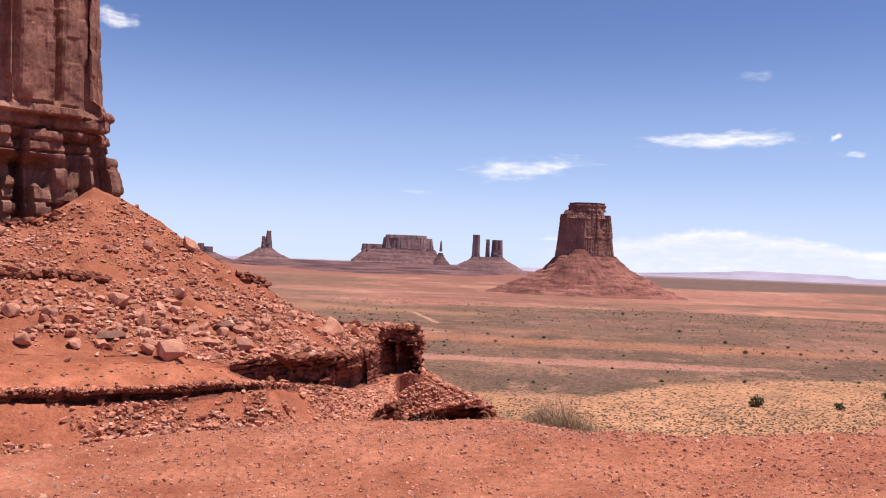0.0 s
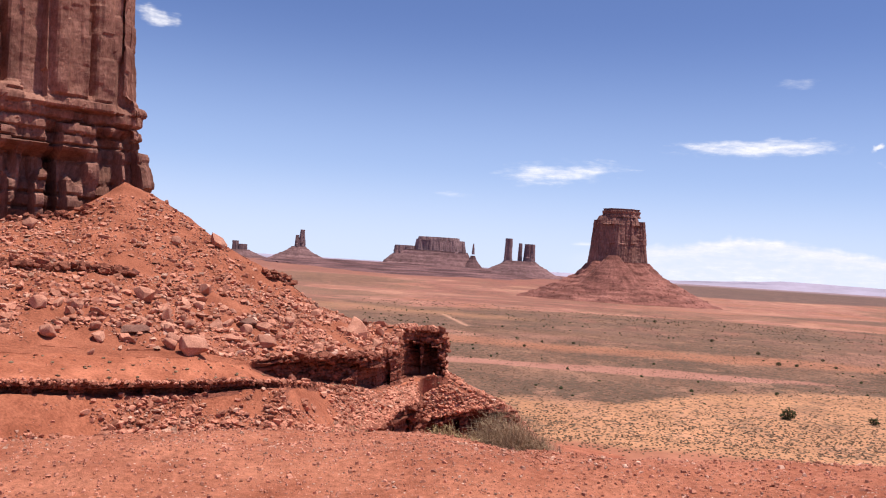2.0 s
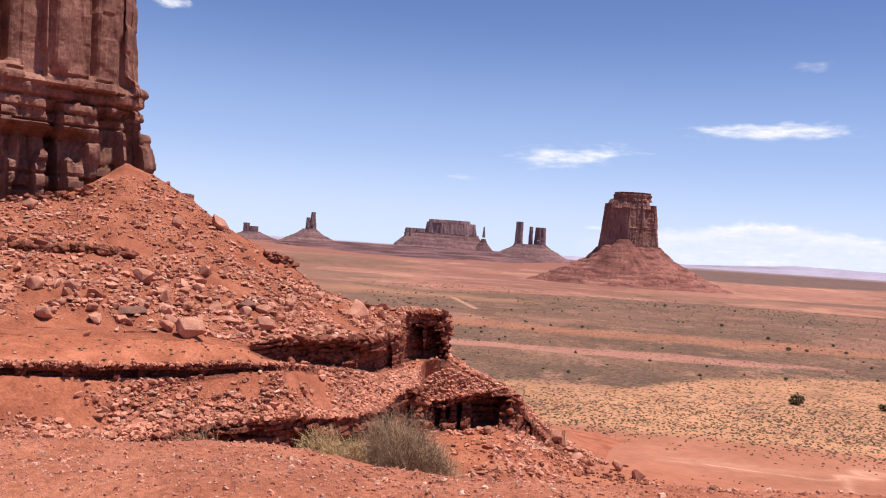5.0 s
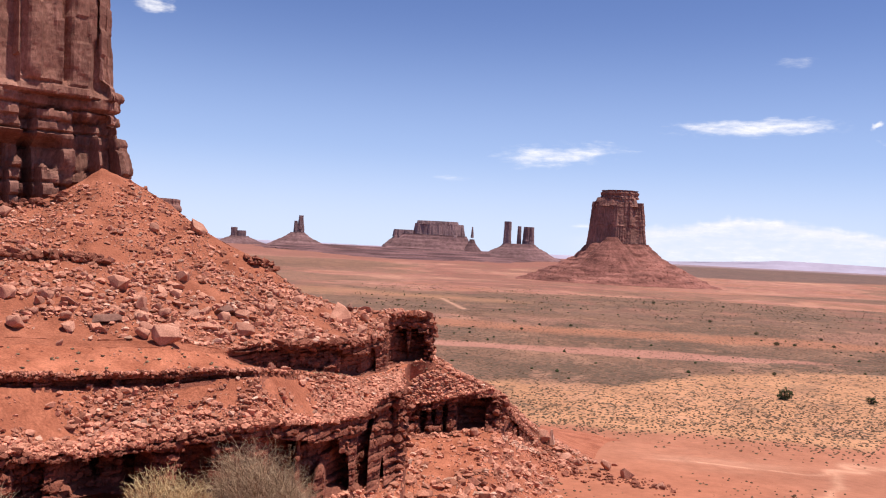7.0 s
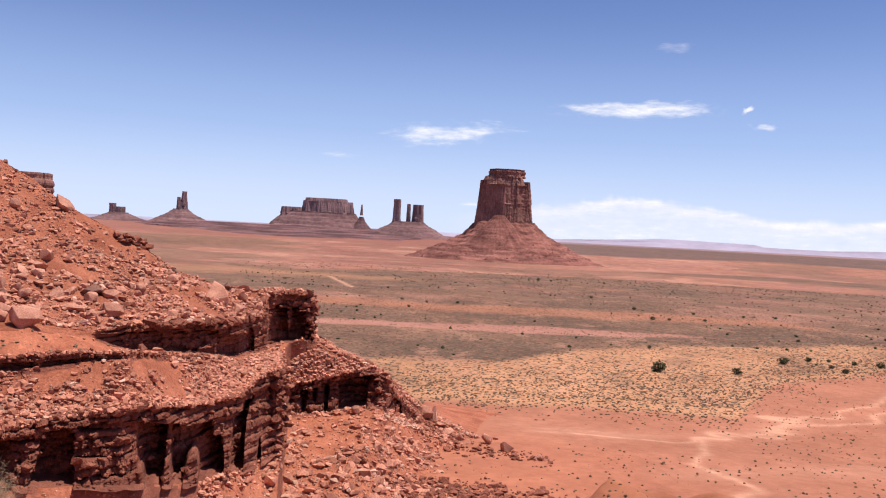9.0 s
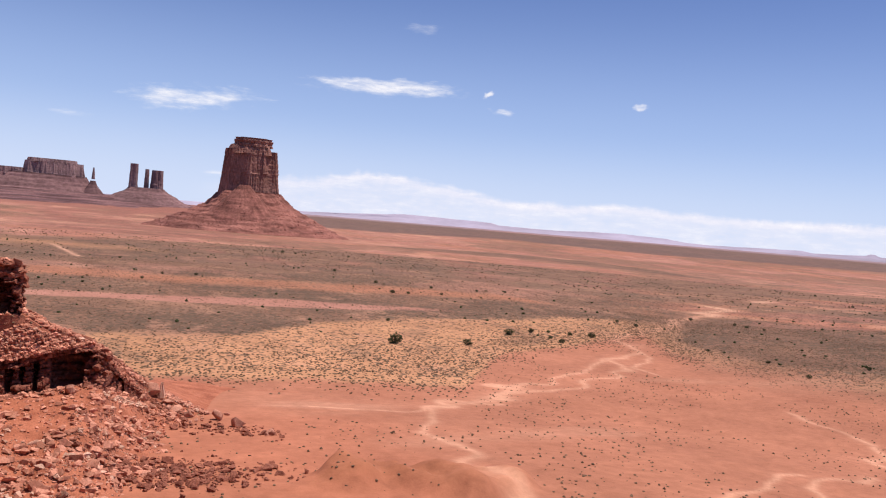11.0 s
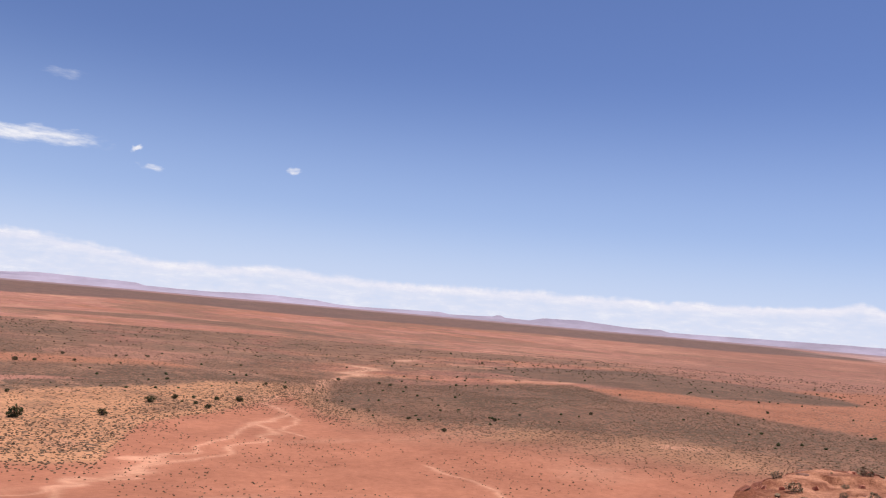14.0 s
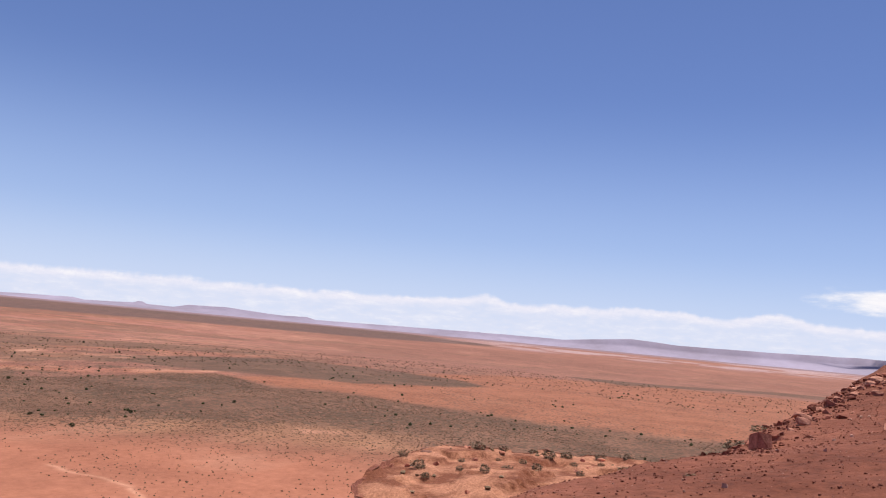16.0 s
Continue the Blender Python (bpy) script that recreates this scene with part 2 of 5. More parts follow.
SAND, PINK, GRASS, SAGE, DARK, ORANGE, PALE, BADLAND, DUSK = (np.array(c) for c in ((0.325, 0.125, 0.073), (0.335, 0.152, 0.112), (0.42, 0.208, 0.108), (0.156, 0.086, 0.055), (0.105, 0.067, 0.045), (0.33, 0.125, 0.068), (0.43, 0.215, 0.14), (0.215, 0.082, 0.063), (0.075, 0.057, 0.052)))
FAN_AZ, FAN_R = [-10, 25, 27, 32, 36, 38, 43, 55, 70, 90], [230, 250, 325, 380, 430, 380, 340, 312, 300, 290]
GRASS_AZ, GRASS_R = [0, 10, 16, 20, 25, 32, 40], [322, 326, 392, 421, 443, 495, 500]
# long strips of ground cover: colour, bearings, inner and outer distance, edge softness, strength
STRIPS = [
    (GRASS * 0.85, [-16, -9, -2, 6], [870, 860, 850, 840], [1010, 1000, 960, 842], 0.05, 0.5),
    (ORANGE * 1.1, [-16, -2, 5, 13, 20, 26, 31], [540, 535, 528, 530, 540, 560, 558], [582, 590, 572, 575, 592, 600, 560], 0.02, 0.6),
    (PINK, [-16, -3, 5, 12.7, 18, 23, 26], [424, 428, 430, 432, 446, 466, 470], [442, 450, 457, 468, 468, 474, 471], 0.006, 0.95),
    (ORANGE * 0.82, [54, 58, 65, 75, 92], [560, 510, 480, 442, 445], [563, 602, 760, 1000, 1300], 0.03, 0.9),
    (DARK * 0.85, [48, 51, 57, 63, 69, 71.5], [706, 650, 605, 580, 640, 690], [708, 821, 920, 840, 753, 692], 0.018, 0.95),
    (SAGE * 0.8, [38, 45, 54, 57.5, 61, 65.5, 73, 80, 86, 95], [430, 380, 370, 365, 365, 365, 355, 345, 340, 340], [560, 545, 600, 502, 511, 477, 437, 420, 440, 440], 0.025, 0.9),
    (PALE, [48, 50, 53.8, 54.6], [606, 606, 612, 620], [607, 618, 630, 621], 0.006, 0.9),
    (PALE, [58.5, 60, 63, 64], [344, 343, 349, 353], [345, 351, 354, 354], 0.004, 0.7),
    (SAGE, [34, 40, 50, 60], [960, 900, 980, 1000], [1230, 1250, 1200, 1005], 0.03, 0.85),
    (SAGE, [-16, -8, -3], [2350, 2350, 2700], [3000, 3050, 2720], 0.03, 0.8),
    (SAGE * 1.3, [-16, -9, -4], [1300, 1290, 1380], [1700, 1600, 1400], 0.03, 0.6),
    (DARK, [17, 21, 26, 31, 36, 41], [1760, 1700, 1780, 1700, 1500, 1450], [1780, 1950, 2130, 2000, 1720, 1455], 0.03, 0.75),
    (DARK, [76, 77, 80, 83, 89, 97], [1250, 1150, 1030, 1150, 1650, 1700], [1254, 1300, 1340, 1420, 2100, 2200], 0.02, 0.85),
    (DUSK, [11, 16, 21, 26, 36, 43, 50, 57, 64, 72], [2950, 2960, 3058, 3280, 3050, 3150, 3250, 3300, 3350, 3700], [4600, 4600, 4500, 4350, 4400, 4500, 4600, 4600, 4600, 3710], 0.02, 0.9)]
# braided washes on the fan: half-width, then bearings and distances
WASHES = [
    (1.5, [36.5, 34.5, 35.7, 34.7, 36.0, 33.1, 29.5, 25.9, 23.8, 22.4, 22.4, 27.3, 25.9], [465, 417, 381, 352, 325, 279, 262, 240, 225, 192, 175, 160, 136]),
    (1.1, [34.7, 31.9, 29.4, 27.3, 25.9], [352, 300, 272, 248, 240]),
    (0.8, [25.9, 22.5, 19.9, 15.4, 12], [233, 214, 207, 205, 203]),
    (0.8, [35.7, 37.0, 36.4, 38], [381, 352, 330, 318]),
    (0.9, [46.3, 49.2, 50, 50.7, 51.7], [269, 246, 222, 220, 219]),
    (0.8, [46, 44, 42.4, 41.2], [190, 182, 169, 149]),
    (0.8, [50, 47.8, 45.5, 45], [200, 191, 175, 156]),
    (2.2, [36.5, 38, 40.2], [465, 540, 600])]


def cover(x, y):
    """Ground cover colour in plan: bare sand fan, yellow grass, sagebrush flats, washes, far red plains and a
    violet-hazed rim.
    """
    r, az = np.hypot(x - 3, y - 4), np.degrees(np.arctan2(x - 3, y - 4))
    lr = np.log(np.maximum(r, 30.0))
    wob = fbm(az / 6, lr * 5, seed=11)
    spots = fbm(x / 25, y / 25, seed=31)
    fan, gtop = np.interp(az, FAN_AZ, FAN_R), np.interp(az, GRASS_AZ, GRASS_R)
    rr = r * (1 + 0.035 * wob + 0.02 * fbm(x / 12, y / 12, seed=12))
    rs = r * (1 + 0.014 * wob + 0.012 * fbm(x / 45, y / 45, seed=13))

    def blend(c, target, k):
        return c + (target - c) * np.clip(k, 0, 1)[..., None]

    c = np.broadcast_to(SAND, x.shape + (3,)).copy()
    c = blend(c, PALE, smooth(0.25, 0.7, fbm(x / 60, y / 22, seed=41)) * 0.5)
    east = smooth(30, 44, az)
    c = blend(c, SAGE, smooth(0.99 - 0.12 * east, 1.05 + 0.16 * east, rr / fan + 0.06 * east * spots))
    c = blend(c, GRASS, smooth(0.99, 1.04, rr / fan) * (1 - smooth(0.97, 1.03, rr / gtop)) * (1 - east))
    c = blend(c, GRASS * 0.9, east * smooth(0.98, 1.1, rr / fan) * (1 - smooth(1.1, 1.5, rr / fan)) * (0.2 + 0.5 * spots))
    past = smooth(1.0 - 0.15 * east, 1.1 + 0.1 * east, rr / fan)
    mid = smooth(1.0, 1.06, rr / np.maximum(gtop, fan))
    # bare clearings and darker thickets across the sagebrush flats
    clear = fbm(x / 130 + y / 400, y / 150, seed=21, octaves=5)
    c = blend(c, PINK * 0.9, mid * smooth(500, 620, rr) * smooth(0.2, 0.32, clear) * 0.5)
    c = blend(c, ORANGE, mid * east * smooth(520, 600, rr) * smooth(-0.02, 0.1, fbm(x / 180, y / 120, seed=51, octaves=5)) * 0.85)
    c = blend(c, DARK, mid * smooth(0.14, 0.3, -clear) * 0.55)
    # red plain, with the badlands under the far buttes
    edge = np.interp(az, [-14, -4, 0, 5, 14, 21, 26, 36, 43, 50, 57, 65, 90], [1250, 1027, 1117, 1150, 1240, 1240, 1270, 1300, 1240, 1150, 1100, 1000, 950])
    plain = smooth(0.97, 1.03, rs / edge)
    bands = fbm(az / 3.5, lr * 24, seed=61, octaves=5) * 0.6 + 0.55 * fbm(x / 150, y / 230, seed=64, octaves=5)
    c = blend(c, PINK, plain)
    c = blend(c, ORANGE * 0.9, plain * smooth(0.05, 0.2, bands) * 0.6)
    c = blend(c, PALE, plain * smooth(0.12, 0.3, -bands) * 0.55)
    c = blend(c, PALE * 1.1, plain * smooth(0.2, 0.32, fbm(x / 170, y / 300, seed=62)) * 0.6)
    c = blend(c, SAGE, plain * smooth(0.08, 0.22, fbm(x / 230, y / 380, seed=63, octaves=5)) * 0.65)
    c = blend(c, BADLAND, plain * smooth(1300, 1400, rs) * (1 - smooth(8, 11, az)) * smooth(-5, -2, az) * smooth(-0.3, 0.05, bands) * 0.8)
    c = blend(c, BADLAND, plain * smooth(3000, 3200, rs) * (1 - smooth(8, 11, az)) * 0.8)
    # finer streaks of bare ground and scrub everywhere past the fan
    fine = fbm(x / 16, y / 30, seed=91, octaves=5)
    c = blend(c, PALE, past * (1 - 0.75 * east) * smooth(0.26, 0.46, fine) * 0.3 * (1 - smooth(1500, 2500, rr)))
    c = blend(c, DARK, past * (1 - 0.75 * east) * smooth(0.22, 0.45, -fine) * 0.4 * (1 - smooth(1500, 2500, rr)))
    patch = fbm(x / 42, y / 75, seed=97, octaves=5)
    outer = np.maximum(smooth(650, 900, rs), east * smooth(460, 580, rs)) * (1 - smooth(3000, 3600, rs))
    small = fbm(x / 15, y / 15, seed=98, octaves=4)
    c = blend(c, PALE, east * smooth(480, 620, rs) * (1 - smooth(1600, 2400, rs)) * smooth(0.12, 0.26, small) * 0.5)
    c = blend(c, DARK, east * smooth(480, 620, rs) * (1 - smooth(1600, 2400, rs)) * smooth(0.12, 0.26, -small) * 0.5)
    c = blend(c, BADLAND * 1.15, outer * smooth(0.1, 0.24, patch) * 0.5)
    c = blend(c, SAGE, outer * smooth(0.1, 0.24, -patch) * (0.6 - 0.25 * plain))
    c = blend(c, np.array([0.225, 0.10, 0.072]), smooth(48, 68, az) * smooth(540, 680, rs) * (0.78 + 0.5 * bands))
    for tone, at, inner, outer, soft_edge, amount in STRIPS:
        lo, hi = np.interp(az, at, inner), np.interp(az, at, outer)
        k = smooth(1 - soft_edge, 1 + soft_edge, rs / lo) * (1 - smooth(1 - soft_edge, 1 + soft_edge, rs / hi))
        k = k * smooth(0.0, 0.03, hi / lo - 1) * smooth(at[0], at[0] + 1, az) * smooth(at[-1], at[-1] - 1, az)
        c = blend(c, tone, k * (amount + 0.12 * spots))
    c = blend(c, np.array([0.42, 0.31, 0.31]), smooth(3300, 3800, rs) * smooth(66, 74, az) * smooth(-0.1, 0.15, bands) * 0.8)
    # violet distance haze painted into the ground colour near the horizon
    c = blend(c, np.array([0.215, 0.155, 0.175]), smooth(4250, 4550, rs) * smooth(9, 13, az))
    # orange soil at the foot of the talus
    c = blend(c, np.array([0.35, 0.122, 0.068]), smooth(85, 40, x + 10 * wob) * smooth(215, 175, y))
    # darker brown-orange over the sand bank
    c = blend(c, np.array([0.30, 0.105, 0.052]), bank(x, y) * 0.8)
    px, py = x + 3 * vnoise(x / 8, y / 8, seed=81) + 7 * vnoise(x / 24, y / 24, seed=83), y + 3 * vnoise(x / 8, y / 8, seed=82) + 7 * vnoise(x / 24, y / 24, seed=84)
    for width, at, dist in WASHES:
        wx, wy = 3 + np.array(dist) * np.sin(np.radians(at)), 4 + np.array(dist) * np.cos(np.radians(at))
        d = np.full(x.shape, 1e6)
        for k in range(len(at) - 1):
            ux, uy = wx[k + 1] - wx[k], wy[k + 1] - wy[k]
            f = np.clip(((px - wx[k]) * ux + (py - wy[k]) * uy) / (ux ** 2 + uy ** 2), 0, 1)
            d = np.minimum(d, np.hypot(px - wx[k] - f * ux, py - wy[k] - f * uy))
        c = blend(c, np.array([0.60, 0.32, 0.205]), np.exp(-(d / (1.2 * width)) ** 2) * 0.7)
        c = blend(c, np.array([0.42, 0.18, 0.115]), np.exp(-(d / (4 * width)) ** 2) * 0.2)
    for ax, ay, bx, by, wd in ((-27, 876, -2, 709, 2.5), (386, 475, 438, 503, 6), (438, 503, 444, 534, 8), (395, 467, 380, 455, 5), (540, 590, 575, 612, 8)):
        k = np.clip(((x - ax) * (bx - ax) + (y - ay) * (by - ay)) / ((bx - ax) ** 2 + (by - ay) ** 2), 0, 1)
        c = blend(c, np.array([0.52, 0.29, 0.19]), np.exp(-(np.hypot(x - ax - k * (bx - ax), y - ay - k * (by - ay)) / wd) ** 2) * 0.8)
    bare = np.clip((c[..., 0] - 0.12) / 0.2, 0, 1)
    density = past * (0.6 + 0.5 * fbm(x / 60, y / 60, seed=95)) * (1 - 0.75 * bare) * (1 - smooth(2500, 3600, rr)) + 0.2 * past * (1 - smooth(0.97, 1.06, rr / gtop)) * (1 - east) + 0.2 * smooth(0.85, 1.0, rr / fan)
    return np.clip(c, 0.01, 0.9), np.clip(density, 0, 1)


azs = np.radians(np.concatenate([np.arange(-44, 112, 0.22), np.arange(112, 316, 3.0)]))
rads = np.concatenate([np.linspace(40, 100, 16), np.linspace(101.5, 450, 220), np.linspace(453, 700, 80), np.geomspace(705, 4960, 130)])
A, R = np.meshgrid(azs, rads)
GX, GY = 3 + R * np.sin(A), 4 + R * np.cos(A)
verts = np.stack([GX, GY, valley_z(GX, GY)], -1).reshape(-1, 3)
centre = len(verts)
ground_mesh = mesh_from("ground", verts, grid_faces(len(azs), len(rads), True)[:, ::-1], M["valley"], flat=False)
att = ground_mesh.color_attributes.new("cover", "FLOAT_COLOR", "POINT")
rgba = np.ones((len(verts), 4), np.float32)
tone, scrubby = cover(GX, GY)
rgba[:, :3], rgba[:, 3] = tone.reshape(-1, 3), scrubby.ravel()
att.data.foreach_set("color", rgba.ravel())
ground = tagged(new("ground", ground_mesh), "wide red sandy valley floor with sagebrush flats and pale washes", "ground", kind="structure")


# ---- rocks ----
def rock_shape(seed, flat=0.7, extra=5, bevel=0.0):
    """Corners and faces of an angular broken stone about 1 m across on z = 0: the hull of a chipped, uneven lump."""
    q = np.random.default_rng(seed)
    way = q.normal(0, 1, (9 + extra, 3))
    way /= np.linalg.norm(way, axis=1)[:, None]
    blocky = way / np.abs(way).max(1)[:, None]
    pts = (0.55 * way + 0.45 * blocky) * q.uniform(0.72, 1.0, (len(way), 1)) * np.array([0.62, 0.62 * q.uniform(0.6, 0.95), 0.62 * flat])
    bm = bmesh.new()
    for p in pts:
        bm.verts.new(p)
    hull = bmesh.ops.convex_hull(bm, input=bm.verts[:])
    loose = {v for v in hull["geom_interior"] + hull["geom_unused"] if isinstance(v, bmesh.types.BMVert)}
    bmesh.ops.delete(bm, geom=list(loose), context="VERTS")
    if bevel:
        bmesh.ops.bevel(bm, geom=bm.edges[:], offset=bevel, segments=1, affect="EDGES", clamp_overlap=True)
    bmesh.ops.triangulate(bm, faces=bm.faces[:])
    bm.verts.ensure_lookup_table()
    v = np.array([p.co[:] for p in bm.verts])
    f = np.array([[p.index for p in w.verts] for w in bm.faces])
    bm.free()
    v[:, 2] -= v[:, 2].min() * 0.85
    return v, f


def rock_mesh(name, seed, mat, flat=0.7, extra=5):
    p, f = rock_shape(seed, flat, extra, 0.035)
    return mesh_from(name, p, f, mat, flat=True)


BOULDERS = [rock_mesh("boulder", s, M["boulder"], 0.55 + 0.14 * (s % 4), 7 + s % 4) for s in range(8)]
SLABS = [rock_mesh("slab", s + 50, M["slab"], 0.6, 4) for s in range(3)]


CHIPS = [rock_shape(900 + s, 0.75, 3 + s % 3) for s in range(8)]


def rubble(name, places, sizes, mat, seed, flat=0.6, coarse=0.28, lean=0.5):
    """Many loose stones in one mesh: small ones rough eight-cornered blocks, larger ones worn boulders."""
    q = np.random.default_rng(seed)
    places, sizes = np.asarray(places, float), np.asarray(sizes, float)
    box = np.array([(-1, -1, -0.7), (1, -1, -0.7), (1, 1, -0.7), (-1, 1, -0.7), (-0.7, -0.7, 1), (0.7, -0.7, 1), (0.7, 0.7, 1), (-0.7, 0.7, 1)], float) * 0.5
    quads = np.array([(0, 3, 2, 1), (4, 5, 6, 7), (0, 1, 5, 4), (1, 2, 6, 5), (2, 3, 7, 6), (3, 0, 4, 7)])
    tris = np.concatenate([quads[:, [0, 1, 2]], quads[:, [0, 2, 3]]])
    which = np.where(sizes < coarse, -1, q.integers(0, len(CHIPS), len(sizes)))
    all_v, all_f, off = [], [], 0
    for w in range(-1, len(CHIPS)):
        sel = which == w
        n = int(sel.sum())
        if not n:
            continue
        base, f = (box, tris) if w < 0 else (CHIPS[w][0] - np.array([0, 0, 0.25]), CHIPS[w][1])
        v = base[None] * (1 + q.uniform(-0.4, 0.4, (n, len(base), 3)) * (1 if w < 0 else 0.08))
        v = v * sizes[sel][:, None, None] * np.stack([q.uniform(0.7, 1.3, n), q.uniform(0.7, 1.3, n), q.uniform(0.5, 1.0, n) * flat / 0.6], -1)[:, None]
        tilt, turn = q.uniform(-lean, lean, n), q.uniform(0, 6.28, n)
        c, s = np.cos(tilt)[:, None], np.sin(tilt)[:, None]
        v = np.stack([v[..., 0], c * v[..., 1] - s * v[..., 2], s * v[..., 1] + c * v[..., 2]], -1)
        c, s = np.cos(turn)[:, None], np.sin(turn)[:, None]
        v = np.stack([c * v[..., 0] - s * v[..., 1], s * v[..., 0] + c * v[..., 1], v[..., 2]], -1)
        v = v + places[sel][:, None] + np.array([0, 0, 0.14]) * sizes[sel][:, None, None]
        all_v.append(v.reshape(-1, 3))
        all_f.append((f[None] + len(base) * np.arange(n)[:, None, None]).reshape(-1, 3) + off)
        off += n * len(base)
    return mesh_from(name, np.concatenate(all_v), np.concatenate(all_f), mat)


# ---- the talus hill across the gully: contour lines in plan, lofted ----
HX, HY = 3.3, 3.8
TOE = [(-55, 45, -32), (-40, 56, -33), (-20, 78, -35), (-6, 100, -37), (8, 104, -37.6), (22, 116, -38.4), (33, 130, -39.2), (40, 140, -43), (60, 150, -48)]
BASE = [(-52, 52, -22), (-40.5, 68, -23), (-36, 76, -22.5), (-25, 87, -24), (-18, 92, -25), (-13.6, 103, -28), (-9.6, 114, -30), (-7, 124, -30.5), (-5.6, 127.5, -30), (-6.6, 153.5, -31), (1, 157, -31), (8, 160, -30), (9.8, 162, -31), (20, 192, -41), (30, 186, -44), (40, 178, -47)]
RIM = [(-53, 54, -16), (-42, 70, -17), (-37, 77.5, -18), (-32.6, 84, -19.3), (-26, 89, -18.4), (-18.7, 93, -17.6), (-14.2, 104, -19.4), (-10.2, 115, -20.3), (-7.9, 124, -18.7), (-6.1, 128, -18.7), (-7, 154.5, -26), (0.6, 158, -24.5), (7.7, 161, -23.3), (9.6, 162.5, -25.5), (20.3, 194, -40.6), (30, 188, -43.5), (40, 179, -47)]
LOW_FOOT = [(-58, 60, -12), (-46.6, 76.3, -12.7), (-40.7, 83.5, -13.5), (-35.5, 90, -14.3), (-28, 93.5, -14.1), (-20.3, 98.4, -13.5), (-16.2, 114, -15.5), (-12, 127, -17.3), (-9.2, 141, -18.2), (-7.9, 145, -18.4), (-6.9, 155.5, -22), (-3, 157.8, -20), (0.4, 159, -21.4), (7.7, 161.7, -23.4), (9.6, 163, -25.6), (20.3, 195, -40.3), (30, 189, -43.3), (40, 180, -47)]
LOW_LIP = [(-58, 60.2, -10.8), (-46.7, 76.4, -11.6), (-40.8, 83.6, -12.2), (-35.4, 89.8, -12.8), (-28.1, 93.6, -12.7), (-20.6, 98.9, -12.7), (-18.8, 106, -14.0), (-16.3, 114.4, -15.3), (-12, 127.5, -17.2), (-9.3, 141.5, -18.1), (-7.9, 145.5, -18.3), (-6.9, 155.8, -21.6), (-3, 158, -19.8), (0.4, 159.3, -21.2), (7.7, 161.9, -23.4), (9.6, 163.2, -25.6), (20.3, 196, -40), (30, 190, -43.2), (40, 181, -47)]
UP_FOOT = [(-64, 68, -8.5), (-53, 85, -9.8), (-45.7, 92, -10.6), (-38.8, 97, -11), (-30.9, 101, -11), (-26.6, 108.3, -12.6), (-24.1, 113.5, -14.7), (-17.8, 123, -16.3), (-12.8, 133.8, -18.3), (-9.9, 149.2, -19.1), (-8.2, 153.4, -18.6), (-3.1, 158.4, -18.5), (0.5, 159.6, -21), (7.8, 162.1, -23.3), (9.6, 163.5, -25.5), (20.3, 197, -39.6), (30, 191, -43), (40, 182, -47)]
UP_TOP = [(-65, 70, -8), (-54.2, 87, -9.2), (-46.7, 94, -10), (-39.6, 98.6, -10.5), (-31.6, 102.9, -10.4), (-26.7, 108.9, -12.1), (-24.3, 113.6, -11.8), (-18, 123, -12.2), (-13, 133.8, -12.9), (-10.9, 145.1, -13.2), (-10.5, 151.2, -10), (-8.7, 154.4, -10), (-3.9, 158.7, -10.4), (-3.2, 159, -18.2), (0.5, 160, -20.8), (7.8, 162.4, -23.2), (9.6, 163.8, -25.3), (20.3, 198, -39.2), (30, 192, -42.8), (40, 183, -47)]
MIDDLE = [(-85, 88, -1), (-68.8, 107, -1.5), (-59, 115.5, -2.2), (-50.8, 122, -2.2), (-41.7, 130, -2.9), (-33, 132, -5.2), (-25, 134, -8), (-19, 138, -10), (-14, 144, -11.4), (-11, 153, -10), (-3.95, 160, -10.5), (-3.2, 160.3, -18.1), (0.5, 161, -20.6), (7.8, 163, -23.2), (9.6, 164.5, -25.2), (20.4, 199, -38.9), (30, 193, -42.6), (40, 184, -47)]
RIDGE = [(-100, 105, 2), (-82.7, 126.7, 3), (-70.3, 134.5, 5), (-65.6, 139.3, 6.6), (-61.4, 143.6, 10.3), (-59.5, 145.5, 12.4), (-54.9, 148.6, 10.4), (-48.9, 148.7, 7.1), (-41.9, 144.8, 2.9), (-36.9, 145.2, 0.5), (-32, 145.5, -1.8), (-24.9, 146.1, -6.6), (-17.3, 150.4, -9.3), (-11, 157.2, -10), (-3.95, 162.7, -10.6), (-3.1, 163, -18), (0.5, 164, -20.6), (7.8, 166, -23.3), (9.7, 167, -25), (20.6, 200, -38.4), (30, 195, -42.5), (40, 186, -47)]
hill_az = np.concatenate([np.arange(-46, -34, 0.4), np.arange(-34, 14.2, 0.1)])


def line_at(line, azs_deg):
    p = np.array(line, float)
    az = np.degrees(np.arctan2(p[:, 0] - HX, p[:, 1] - HY))
    d = np.hypot(p[:, 0] - HX, p[:, 1] - HY)
    o = np.argsort(az)
    return np.interp(azs_deg, az[o], d[o]), np.interp(azs_deg, az[o], p[o, 2])


hill = tagged(new("talus_hill"), "steep red talus hill of soil, rubble and stepped sandstone ledges", "hill")
bands = [("slope", TOE, BASE, 30), ("cliff_band", BASE, RIM, 96), ("slope", RIM, LOW_FOOT, 26), ("ledge", LOW_FOOT, LOW_LIP, 26), ("slope", LOW_LIP, UP_FOOT, 18), ("ledge", UP_FOOT, UP_TOP, 72), ("slope", UP_TOP, MIDDLE, 30), ("slope", MIDDLE, RIDGE, 26)]
hill_parts, hill_grids = [], []
cliff_az = np.concatenate([np.arange(-46, -34, 0.4), np.arange(-34, 14.2, 0.05)])


